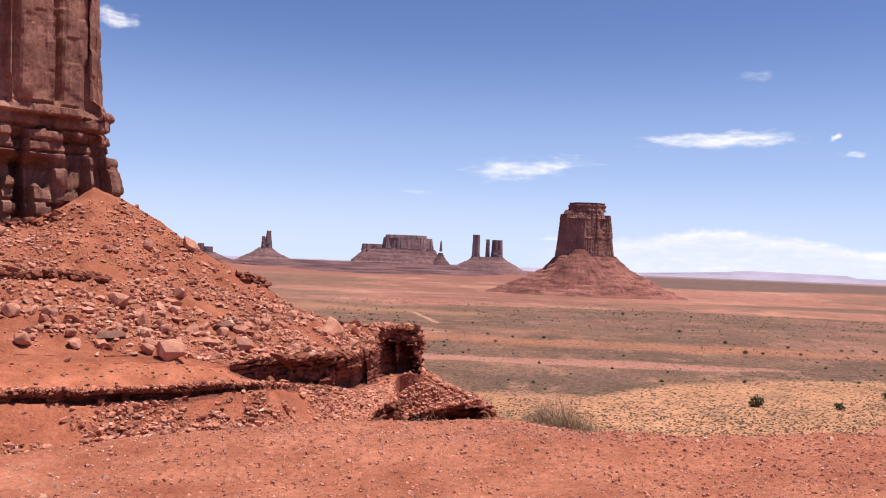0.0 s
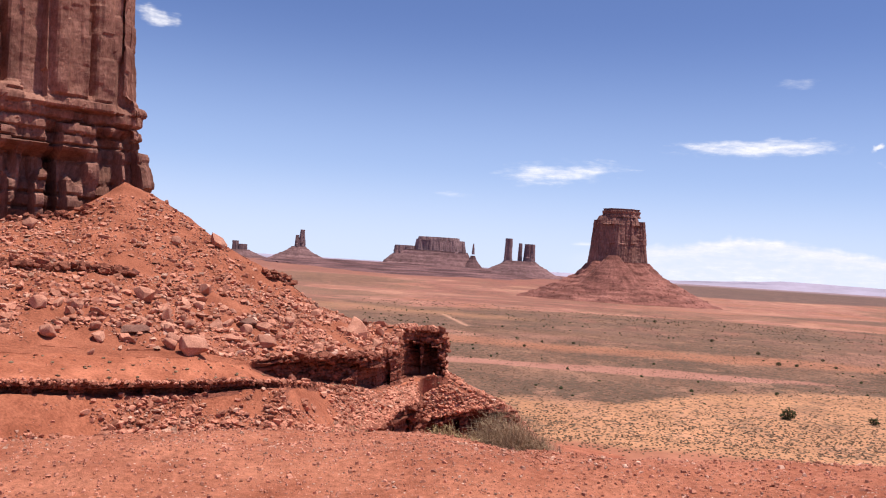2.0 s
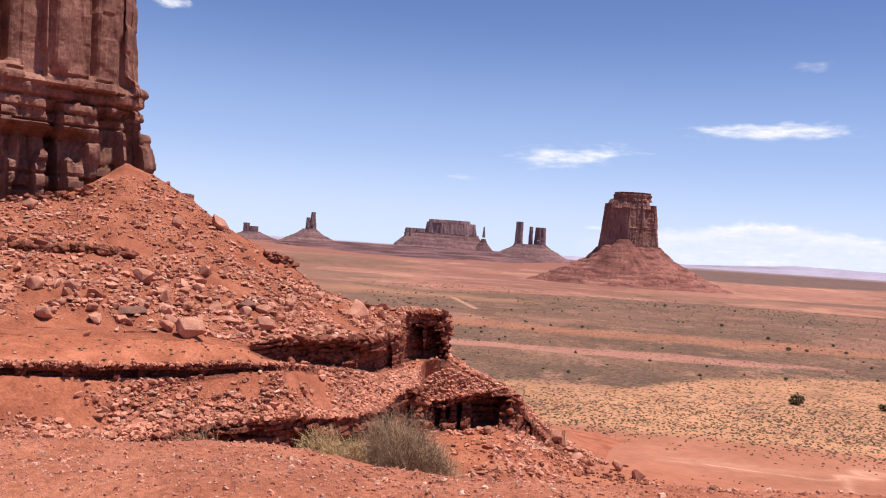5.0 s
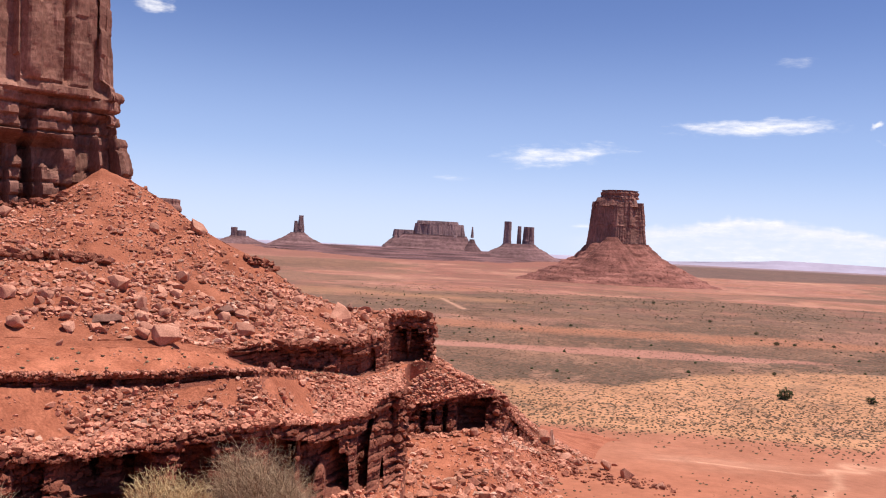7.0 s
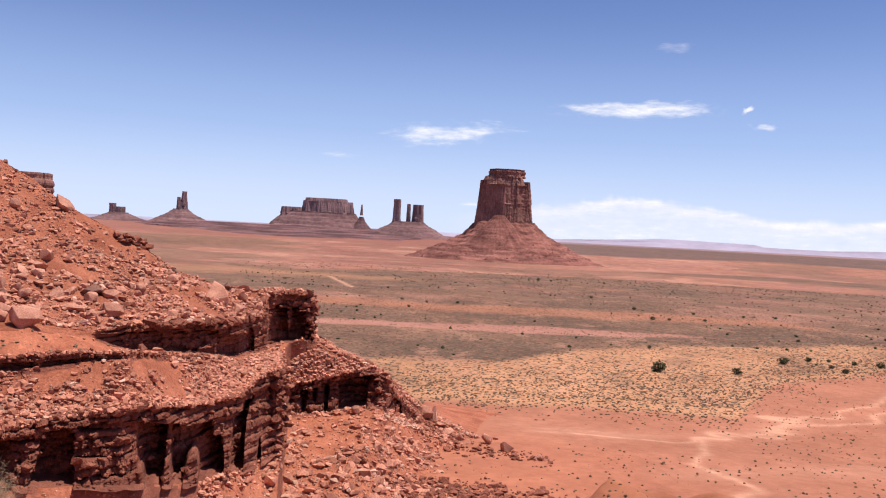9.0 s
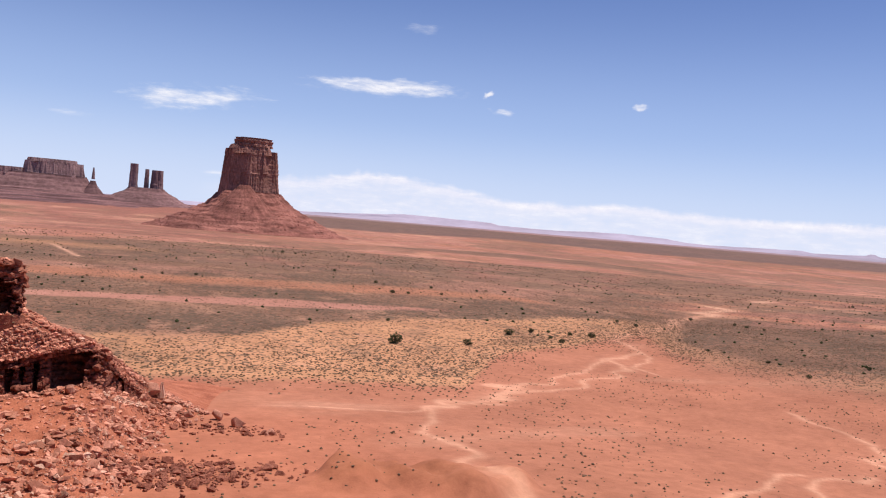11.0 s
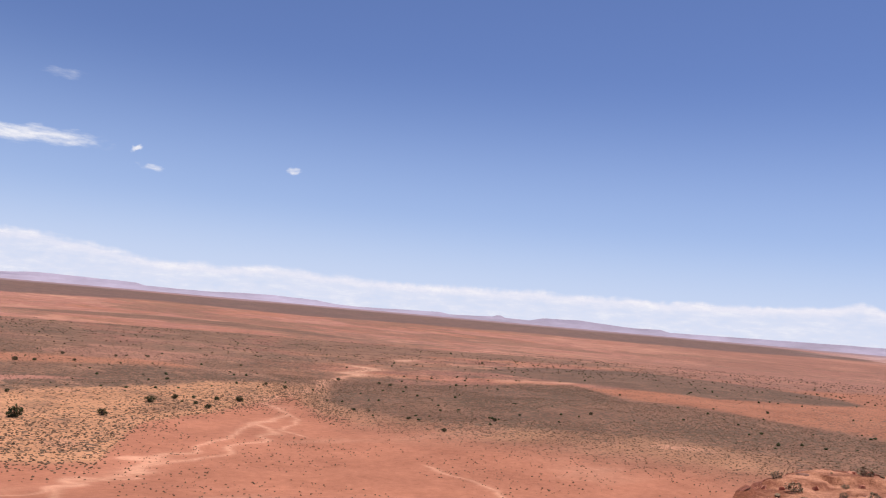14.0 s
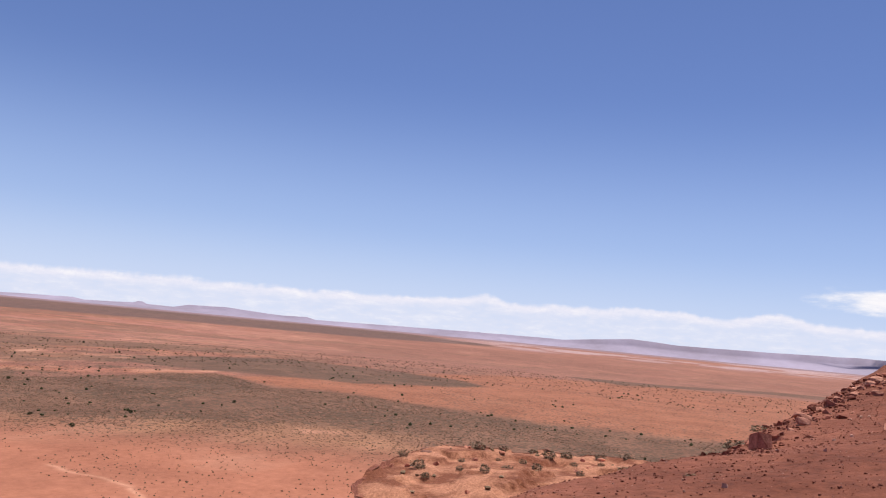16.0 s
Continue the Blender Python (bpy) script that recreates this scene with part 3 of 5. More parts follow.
for k, (kind, lo, hi, n) in enumerate(bands):
    here = hill_az if kind == "slope" else cliff_az
    sin_a, cos_a = np.sin(np.radians(here)), np.cos(np.radians(here))
    (d0, z0), (d1, z1) = line_at(lo, here), line_at(hi, here)
    v = np.linspace(0, 1, n)[:, None]
    D, Z = d0 + (d1 - d0) * v, z0 + (z1 - z0) * v
    X, Y = HX + D * sin_a, HY + D * cos_a
    lump = fbm(X / 7, Y / 7, Z / 7, seed=100, octaves=5)
    edge = np.minimum(v, 1 - v) * 2
    if kind == "slope":
        Z = Z + lump * (0.35 + 1.1 * edge) + fbm(X / 1.3, Y / 1.3, seed=104, octaves=3) * 0.22
        gully = np.abs(fbm(X / 9, Y / 26, seed=106, octaves=3))
        Z = Z - (0.28 - gully).clip(0, 1) * 2.2 * edge
    else:
        h = np.maximum(z1 - z0, 0.0)
        arc = np.radians(here)[None] * d1[None]
        solid = smooth(0.3, 1.2, h)
        inner = np.minimum(smooth(0.0, 0.02, v), smooth(1.0, 0.985, v)) * solid
        sway = 1.3 * fbm(arc / 7, 0, seed=121, octaves=3) * np.minimum(h * 0.3, 1.0)
        broken = ragged(arc, Z, {1: 0.8, 3: 0.4, 5: 0.9}[k], 130 + 20 * k)
        if k == 1:
            # upright slots and a cave under the rim bed
            cap = 0.8 + 0.07 * cells(arc / 2.6, 0, seed=120)
            slot = smooth(0.02, 0.14, vnoise(arc / 0.95, Z / 7, seed=116) + 0.35 * vnoise(arc / 5, Z / 6, seed=122)) * smooth(cap, cap - 0.05, v)
            under = smooth(cap + 0.02, cap - 0.06, v) * 1.3
            D = D + inner * (np.minimum(h * 0.3, 1.0) * (1.15 * broken + under) + slot * np.minimum(h * 0.45, 3.4)) + sway * inner
            D = D - (1 - v) * 0.22 * h * (1 - slot) * smooth(0.5, 2.5, h)
            D = D + 4.5 * np.exp(-((here[None] + 22.6) / 2.6) ** 4) * smooth(0.86, 0.72, v)
        else:
            # a thick lip bed over a deep dark recess with a few posts left standing
            cap = (0.7 if k == 5 else 0.55) + 0.1 * cells(arc / 3.1, 0, seed=123)
            post = smooth(0.3, 0.5, vnoise(arc / 1.2, Z / 6, seed=124))
            recess = smooth(cap + 0.03, cap - 0.05, v) * (np.minimum(h * 0.7, 4.5) if k == 5 else np.minimum(h * 1.0, 1.6)) * (1 - 0.75 * post)
            D = D + inner * (np.minimum(h * 0.4, 1.0) * broken + recess) + sway * inner * 0.6
        D = D + fbm(arc / 0.9, Z / 0.6, seed=115, octaves=3) * 0.34 * inner
        X, Y = HX + D * sin_a, HY + D * cos_a
    Z = np.where((v == 0) | (v == 1), z0 + (z1 - z0) * v + vnoise(X / 1.4, Y / 1.4, seed=117) * 0.22, Z)
    pts, faces = np.stack([X, Y, Z], -1).reshape(-1, 3), grid_faces(len(here), n)
    nz = np.cross(pts[faces[:, 1]] - pts[faces[:, 0]], pts[faces[:, 3]] - pts[faces[:, 0]])
    steep = (np.abs(nz[:, 2]) < 0.5 * np.linalg.norm(nz, axis=1)) | (np.linalg.norm(pts[faces[:, 1]] - pts[faces[:, 0]], axis=1) > 2.2)
    me = mesh_from(kind, pts, faces, [M["soil"], M["rock"]], steep.astype(int) if kind == "slope" else np.tile(h[:-1] > 0.8, n - 1).astype(int), flat=kind != "slope")
    hill_grids.append(np.stack([X, Y, Z], -1) if kind == "slope" else np.stack([X, Y, Z], -1)[:, np.searchsorted(cliff_az, hill_az - 1e-6).clip(0, len(cliff_az) - 1)])
    hill_parts.append(part(kind, me, hill, {"slope": "red soil slope with rubble", "cliff_band": "dark layered sandstone cliff", "ledge": "overhanging sandstone ledge"}[kind]))
sin_a, cos_a = np.sin(np.radians(hill_az)), np.cos(np.radians(hill_az))
# back of the hill, out of sight
d0, z0 = line_at(RIDGE, hill_az)
v = np.linspace(0, 1, 8)[:, None]
X, Y, Z = HX + (d0 + 45 * v) * sin_a, HY + (d0 + 45 * v) * cos_a, z0 + (-46 - z0) * v
hill_parts.append(part("slope", mesh_from("slope", np.stack([X, Y, Z], -1).reshape(-1, 3), grid_faces(len(hill_az), 8), M["soil"], flat=False), hill))

from mathutils.bvhtree import BVHTree


def tree_of(obs):
    vs, ps, off = [], [], 0
    for o in obs:
        me = o.data
        co = np.empty(len(me.vertices) * 3, np.float32)
        me.vertices.foreach_get("co", co)
        vs.extend(map(tuple, co.reshape(-1, 3).tolist()))
        ix = np.empty(len(me.loops), np.int32)
        me.loops.foreach_get("vertex_index", ix)
        k = me.polygons[0].loop_total
        ps.extend((ix.reshape(-1, k) + off).tolist())
        off += len(me.vertices)
    return BVHTree.FromPolygons(vs, ps)


hill_tree = tree_of(hill_parts)


def drop(tree, x, y, top=60.0):
    hit = tree.ray_cast(Vector((x, y, top)), Vector((0, 0, -1)))
    return hit[0].z if hit[0] else None


# ---- the great cliff tower above the talus ----
def closed_loft(name, outline, zs, mat, inset, wobble, flat=True, cap=True, step=0.4):
    """Walls of a rock mass: outline in plan, drawn in by inset(z), pushed about by wobble(s, z, x, y)."""
    p = np.array(outline + outline[:1], float)
    seg = np.hypot(*np.diff(p, axis=0).T)
    s_at = np.r_[0, np.cumsum(seg)]
    n = max(24, int(s_at[-1] / step))
    s = np.linspace(0, s_at[-1], n, endpoint=False)
    x, y = np.interp(s, s_at, p[:, 0]), np.interp(s, s_at, p[:, 1])
    for _ in range(3):
        x, y = (np.roll(x, 1) + 2 * x + np.roll(x, -1)) / 4, (np.roll(y, 1) + 2 * y + np.roll(y, -1)) / 4
    tx, ty = np.roll(x, -1) - np.roll(x, 1), np.roll(y, -1) - np.roll(y, 1)
    ln = np.hypot(tx, ty)
    area = np.sum(x * np.roll(y, -1) - y * np.roll(x, -1))
    sign = 1 if area > 0 else -1
    nx, ny = sign * ty / ln, -sign * tx / ln
    zs = np.asarray(zs, float)[:, None]
    off = wobble(s[None], zs, x[None], y[None]) - inset(zs)
    X, Y, Z = x + nx * off, y + ny * off, np.broadcast_to(zs, off.shape)
    verts = np.stack([X, Y, Z], -1).reshape(-1, 3)
    faces = grid_faces(n, len(zs), True)
    if sign < 0:
        faces = faces[:, ::-1]
    if cap:
        m = len(verts)
        top = verts[-n:]
        rings = [verts]
        for f in (0.66, 0.33, 0.02):
            c = top.mean(0)
            ring = c + (top - c) * f
            ring[:, 2] = top[:, 2] + fbm(ring[:, 0] * 0.2, ring[:, 1] * 0.2, seed=9) * 0.6
            rings.append(ring)
        verts = np.concatenate(rings)
        faces = grid_faces(n, len(zs) + 3, True)
        if sign < 0:
            faces = faces[:, ::-1]
    return mesh_from(name, verts, faces, mat, flat=flat)


def tower_inset(z):
    return 2.3 * smooth(9, 23, z) + 0.085 * np.maximum(z - 24, 0) + 0.5 * smooth(24, 27, z)


def tower_wobble(s, z, x, y):
    bend = s + 1.6 * vnoise(s / 25, z / 45, seed=204) + 0.02 * z
    foot = 25 + 2.6 * cells(bend / 3.65, 0, seed=214)
    up = smooth(foot, foot + 1.6, z)
    # broad smooth panels between deep upright cracks
    panel = 2.2 * cells(bend / 7.3, 0, seed=202) + 0.45 * cells(bend / 3.65, z / 26, seed=203)
    crack = np.exp(-((np.mod(bend, 7.3) - 0.5) / 0.75) ** 2) * (1.0 + 0.4 * cells(bend / 7.3, 0, seed=210)) + 0.5 * np.exp(-((np.mod(bend + 2.6, 7.3) - 0.5) / 0.4) ** 2) * smooth(0.0, 0.3, vnoise(s / 9, z / 14, seed=215))
    flake = -1.0 * smooth(0.25, 0.32, fbm(s / 4, z / 60, seed=211, octaves=2))
    spall = 0.5 * cells(bend / 1.9, z / 4.6 + 0.4 * cells(bend / 1.9, 0, seed=219), seed=218) * smooth(0.0, 0.25, vnoise(s / 6, z / 8, seed=220))
    high = panel - 2.4 * crack + 0.5 * spall + flake + 0.25 * fbm(s / 2, z / 12, seed=212, octaves=3)
    # ragged bedded base with dark recesses under the ledge
    bed = 0.4 - 0.5 * ragged(s, z, 2.4, 230) - 3.2 * smooth(0.02, 0.2, vnoise(s / 1.9, z / 15, seed=221)) * smooth(23, 20, z) + 1.2 * smooth(15, 8, z)
    hollow = -5.0 * smooth(17.5, 15.5, z) * smooth(-0.5, -0.1, vnoise(s / 16, 0, seed=208) + 0.35) * smooth(104, 97, s)
    post = 3.4 * smooth(17.5, 15, z) * smooth(0.2, 0.45, vnoise(s / 1.5, z / 9, seed=213)) * smooth(104, 97, s)
    return up * high + (1 - up) * (bed + hollow + post) + fbm(s / 2.0, z / 2.2, seed=209, octaves=3) * 0.3


TOWER = [(-150, 92), (-120, 103), (-98, 116), (-80, 130), (-68, 140), (-57.5, 149), (-58, 153), (-68, 172), (-100, 215), (-150, 200), (-175, 140)]
tower = tagged(new("cliff_tower"), "towering dark red sandstone butte with vertical cracks above layered base", "butte")
part("layered_base", closed_loft("layered_base", TOWER, np.arange(-14, 18.1, 0.5), M["tower"], tower_inset, tower_wobble, cap=False), tower, "shadowed base of rock posts and alcoves")
part("ledge_course", closed_loft("ledge_course", TOWER, np.linspace(18, 24.5, 20), M["tower"], tower_inset, tower_wobble, cap=False), tower, "projecting layered sandstone ledge")
part("cliff_wall", closed_loft("cliff_wall", TOWER, np.concatenate([np.arange(24.5, 45, 0.5), np.arange(45, 100, 1.2)]), M["tower"], tower_inset, tower_wobble), tower, "smooth upright cliff panels split by cracks")


# ---- buttes out on the plain ----
def polar(az, d):
    return 3 + d * math.sin(radians(az)), 4 + d * math.cos(radians(az))


def oval(cx, cy, rx, ry, turn=0.0, n=28, rough=0.1, seed=0):
    rnd = random.Random(seed)
    out = []
    for k in range(n):
        a = 2 * math.pi * k / n
        q = 1 + rnd.uniform(-rough, rough)
        px, py = (abs(math.cos(a)) ** 0.75) * math.copysign(rx, math.cos(a)) * q, (abs(math.sin(a)) ** 0.75) * math.copysign(ry, math.sin(a)) * q
        c, s = math.cos(radians(-turn)), math.sin(radians(-turn))
        out.append((cx + c * px - s * py, cy + s * px + c * py))
    return out


def cliffs(az, d, half, deep, z0, z1, mat, seed, taper=0.1, step=3.0, groove=4.0, zstep=4.0, rough=0.1, layered=0.0):
    cx, cy = polar(az, d)

    def wob(s, z, x, y):
        g = (1 - 2 * np.abs(fbm(s / (groove * 5), z / (groove * 40), seed=seed, octaves=3))) * groove + cells(s / (groove * 3.5), z / (groove * 22), seed=seed + 1) * groove * 0.5
        g = g + layered * cells(0, z / (groove * 1.6), seed=seed + 2) * groove
        return g + fbm(s / groove, z / groove, seed=seed + 3, octaves=2) * groove * 0.25

    return closed_loft("cliff", oval(cx, cy, half, deep, az, rough=rough, seed=seed), np.arange(z0, z1 + 0.1, zstep), mat, lambda z: taper * (z - z0), wob, step=step)


def skirt(az, d, half_top, deep_top, half_base, deep_base, z0, z1, mat, seed, terrace=0.35, n=200, rows=44, curve=1.25, steps=6):
    """A talus apron: steps of harder beds on a cone that flares towards the ground."""
    cx, cy = polar(az, d)
    a = np.linspace(0, 2 * np.pi, n, endpoint=False)[None]
    v = np.linspace(0, 1, rows)[:, None]
    q = v * steps + 0.8 * fbm(np.cos(a) * 3, np.sin(a) * 3, v * 2.5, seed=seed) + 0.35 * vnoise(v * 9, 0, seed=seed + 7)
    tread = (np.floor(q) + smooth(0.0, 0.75, q - np.floor(q))) / steps
    w = np.clip((1 - terrace) * v + terrace * tread, 0, 1)
    f = (1 - w) ** curve
    rx, ry = half_top + (half_base - half_top) * f, deep_top + (deep_base - deep_top) * f
    wob = 1 + 0.10 * fbm(np.cos(a) * 2.5, np.sin(a) * 2.5, v, seed=seed + 1) + 0.05 * fbm(np.cos(a) * 9, np.sin(a) * 9, v * 2, seed=seed + 2)
    lx, ly = np.cos(a) * rx * wob, np.sin(a) * ry * wob
    c, s = math.cos(radians(-az)), math.sin(radians(-az))
    X, Y = cx + c * lx - s * ly, cy + s * lx + c * ly
    Z = z0 + (z1 - z0) * v + fbm(X / (half_base * 0.12), Y / (half_base * 0.12), seed=seed + 3) * (z1 - z0) * 0.035 * (1 - v) ** 0.3
    verts = np.concatenate([np.stack([X, Y, Z], -1).reshape(-1, 3), [[cx, cy, z1]]])
    f4 = grid_faces(n, rows, True)
    me = mesh_from("skirt", verts[:-1], f4, mat, flat=False)
    return me


mitten = tagged(new("great_butte"), "massive square-topped red sandstone butte on a terraced talus cone", "butte")
part("talus_cone", skirt(9.4, 2200, 76, 60, 250, 215, -66, 38, M["skirt"], 301, 0.55, 400, 130, 1.4, 8), mitten, "terraced red talus cone")
part("talus_apron", skirt(9.0, 2120, 12, 10, 135, 110, -66, 52, M["skirt"], 305, 0.15, 160, 40, 1.1), mitten, "smooth red scree apron")
mitten_cliff = part("cliff", cliffs(9.2, 2200, 68, 48, 20, 140, M["butte"], 311, 0.125, 1.4, 3.8, 2.0, 0.13, 0.08), mitten, "grooved dark red cliff walls")
part("shoulder", cliffs(9.2, 2200, 52, 39, 130, 152, M["butte"], 321, 0.42, 1.6, 3.0, 2.0, 0.08, 0.15), mitten_cliff)
part("caprock", cliffs(9.32, 2200, 42, 32, 149, 170, M["butte"], 331, 0.02, 1.4, 2.4, 1.4, 0.1, 0.9), mitten_cliff, "thick layered caprock")

spire = tagged(new("spire_butte"), "distant hazy spire butte like a standing figure on a cone", "butte")
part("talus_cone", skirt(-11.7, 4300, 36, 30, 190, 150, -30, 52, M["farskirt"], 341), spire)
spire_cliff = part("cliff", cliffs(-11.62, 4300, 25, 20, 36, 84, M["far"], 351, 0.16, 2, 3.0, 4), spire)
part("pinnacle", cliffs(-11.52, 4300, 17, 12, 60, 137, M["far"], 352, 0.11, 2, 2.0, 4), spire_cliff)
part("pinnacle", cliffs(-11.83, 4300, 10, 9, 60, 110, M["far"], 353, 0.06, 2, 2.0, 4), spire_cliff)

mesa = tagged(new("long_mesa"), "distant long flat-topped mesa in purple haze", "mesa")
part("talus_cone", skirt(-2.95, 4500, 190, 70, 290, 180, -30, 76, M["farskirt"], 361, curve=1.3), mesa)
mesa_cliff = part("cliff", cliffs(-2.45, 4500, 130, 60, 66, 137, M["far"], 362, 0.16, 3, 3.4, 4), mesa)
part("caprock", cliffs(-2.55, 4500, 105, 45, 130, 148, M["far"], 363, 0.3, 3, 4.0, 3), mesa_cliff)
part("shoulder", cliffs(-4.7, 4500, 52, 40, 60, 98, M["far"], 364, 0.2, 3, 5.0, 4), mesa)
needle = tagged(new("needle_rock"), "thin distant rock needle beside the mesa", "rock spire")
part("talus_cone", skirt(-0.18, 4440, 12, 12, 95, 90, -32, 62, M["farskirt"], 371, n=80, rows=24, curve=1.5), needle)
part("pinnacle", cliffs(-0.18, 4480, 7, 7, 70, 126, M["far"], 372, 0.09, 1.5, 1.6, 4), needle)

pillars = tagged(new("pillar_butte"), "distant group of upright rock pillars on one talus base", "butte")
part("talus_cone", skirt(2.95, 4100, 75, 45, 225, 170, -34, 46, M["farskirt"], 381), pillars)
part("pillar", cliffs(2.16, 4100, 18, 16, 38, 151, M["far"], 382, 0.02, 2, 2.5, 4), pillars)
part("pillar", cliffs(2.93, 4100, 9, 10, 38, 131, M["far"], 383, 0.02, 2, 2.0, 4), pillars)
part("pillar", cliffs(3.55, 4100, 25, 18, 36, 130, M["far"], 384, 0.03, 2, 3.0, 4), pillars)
# dark red bench rock, its base colour greyed with purple distance haze
M["bench"] = node_mat("red_bench_rock", (0.15, 0.073, 0.072), (0.24, 0.122, 0.115), 0.03, bump=0.4, bump_dist=3.0, strata=0.85, strata_scale=0.16, beds=0.04)
bench = tagged(new("red_bench"), "long low red bench of layered rock under the distant buttes", "rock bench")
part("slope", skirt(-4.2, 4330, 640, 120, 900, 1230, -62, 1, M["bench"], 398, 0.8, 400, 60, 0.8, 7), bench, "dark red layered slope")
back_mesa = tagged(new("back_mesa"), "grey-brown mesa top showing beyond the talus ridge", "mesa")
part("cliff", cliffs(-20.4, 1500, 38, 60, -40, 63, M["butte"], 399, 0.06, 3, 3.0, 3, 0.1, 0.6), back_mesa)
far_butte = tagged(new("far_butte"), "small distant two-towered butte in purple haze", "butte")
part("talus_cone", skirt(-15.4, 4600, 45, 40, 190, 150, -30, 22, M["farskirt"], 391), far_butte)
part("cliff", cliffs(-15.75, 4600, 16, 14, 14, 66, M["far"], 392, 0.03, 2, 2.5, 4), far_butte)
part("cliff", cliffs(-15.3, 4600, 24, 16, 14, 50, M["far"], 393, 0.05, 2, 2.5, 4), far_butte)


# ---- low mesas along the horizon ----
RIM_AZ = [-60, -20, -9, 6, 13, 14.5, 17.7, 19.4, 22.7, 24.5, 25.2, 25.7, 29.5, 31.3, 33.6, 36.6, 37.8, 39.2, 44.7, 45.3, 48.2, 48.45, 48.75, 49, 50.6, 51.5, 53.8, 57.4, 59, 59.6, 62.6, 67.8, 74, 76, 78.2, 80.3, 83.2, 86.6, 90, 94, 110]
RIM_EL = [0.1, 0.05, 0.05, 0.03, -0.03, 0.03, 0.2, 0.32, 0.28, 0.24, 0.22, 0.1, 0.08, 0.16, 0.22, 0.12, -0.02, -0.05, 0.08, -0.02, 0.08, 0.2, 0.2, 0.08, 0.06, 0.27, 0.33, 0.13, 0.2, 0.05, 0.09, 0.2, 0.26, 0.26, 0.5, 0.7, 0.55, 0.58, 0.65, 0.75, 0.8]
ra = np.arange(-60, 110, 0.12)
el = np.interp(ra, RIM_AZ, RIM_EL) + 0.02 * fbm(ra / 1.2, 0, seed=401)
prof = [(4560, -30, 0), (4680, -14, 0.0), (4760, 0.0, 0.35), (4800, 0.0, 0.55), (4815, 0.0, 1.0), (4900, 0.0, 1.0)]
rows = []
for d, dz, k in prof:
    z = np.where(k == 0, dz, 2 + d * np.tan(np.radians(el)) * k + (1 - k) * -8)
    dd = d + 40 * fbm(ra / 3, d / 400, seed=402)
    rows.append(np.stack([3 + dd * np.sin(np.radians(ra)), 4 + dd * np.cos(np.radians(ra)), z], -1))
rim = tagged(new("horizon_mesas", mesh_from("horizon_mesas", np.concatenate(rows), grid_faces(len(ra), len(prof)), M["haze"], flat=False)), "line of low mesas hazed pale violet along the horizon", "distant mesas", kind="structure")

# ---- the overlook ----
EDGE_X = [-60, -30, -8, -3.5, -1.4, 0.3, 1.0, 1.6, 2.2, 3, 4, 5, 7, 9.3, 11, 13, 15.5, 18, 20, 23, 28, 33, 40, 50, 70]
EDGE_Y = [-8, 1, 5.6, 7.0, 8.1, 8.8, 8.75, 8.3, 8.05, 7.9, 7.9, 8.0, 7.6, 6.4, 5.5, 5.0, 5.7, 6.9, 6.9, 6.3, 5.2, 4.4, 3.0, 0.5, -6]


def overlook_z(x, y):
    e = np.interp(x, EDGE_X, EDGE_Y) + 0.12 * fbm(x / 1.1, 0, seed=501)
    z = 0.045 * np.clip(x, 0, 12) - 0.02 * np.clip(-x, 0, 20)
    z = z + np.interp(x, [14, 28, 33, 40, 46, 60], [0, -0.25, 0.05, 0.6, 1.35, 3.6]) + 0.22 * smooth(14, 24, x) * np.clip(e - y, 0, 30)
    z = z + 0.10 * fbm(x / 2.2, y / 2.2, seed=502) + 0.03 * fbm(x / 0.3, y / 0.3, seed=503)
    z = z + 0.12 * np.exp(-((y - 7.4) / 0.6) ** 2) * smooth(4, 1, x) * smooth(-5, -1, x)
    out = np.clip(y - e, 0, None)
    z = z + 0.09 * np.exp(-((y - 8.5) / 0.7) ** 2) * smooth(1.5, 0.7, x) * smooth(-6, -2, x)
    # a small shoulder under the bushes before the drop
    shelf = 0.4 + 3.0 * smooth(-2.4, -1.4, x) * smooth(2.5, 2.1, x)
    fall = (0.43 - 0.14 * smooth(0.4, 1.0, shelf)) * np.minimum(out, shelf) + 1.0 * np.clip(out - shelf, 0, None)
    return np.maximum(z - fall + smooth(2.5, 5.0, out) * fbm(x / 1.5, y / 1.5, seed=504) * 0.5, -42)


# darker gravel tone, set on the overlook faces past x = 12
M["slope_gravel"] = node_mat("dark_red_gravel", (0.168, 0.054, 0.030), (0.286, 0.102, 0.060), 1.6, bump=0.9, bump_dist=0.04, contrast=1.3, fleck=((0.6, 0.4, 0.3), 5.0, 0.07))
gx = np.concatenate([np.arange(-60, -8, 1.2), np.arange(-8, 14, 0.09), np.arange(14, 60, 0.3)])
gy = np.concatenate([np.arange(-40, 1.5, 1.5), np.arange(1.5, 10.5, 0.09), np.arange(10.5, 60, 1.1)])
X, Y = np.meshgrid(gx, gy)
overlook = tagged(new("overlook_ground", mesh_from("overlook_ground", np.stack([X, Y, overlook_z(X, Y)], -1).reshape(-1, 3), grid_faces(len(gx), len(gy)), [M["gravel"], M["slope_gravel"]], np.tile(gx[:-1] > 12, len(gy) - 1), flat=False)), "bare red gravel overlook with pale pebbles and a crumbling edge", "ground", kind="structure")


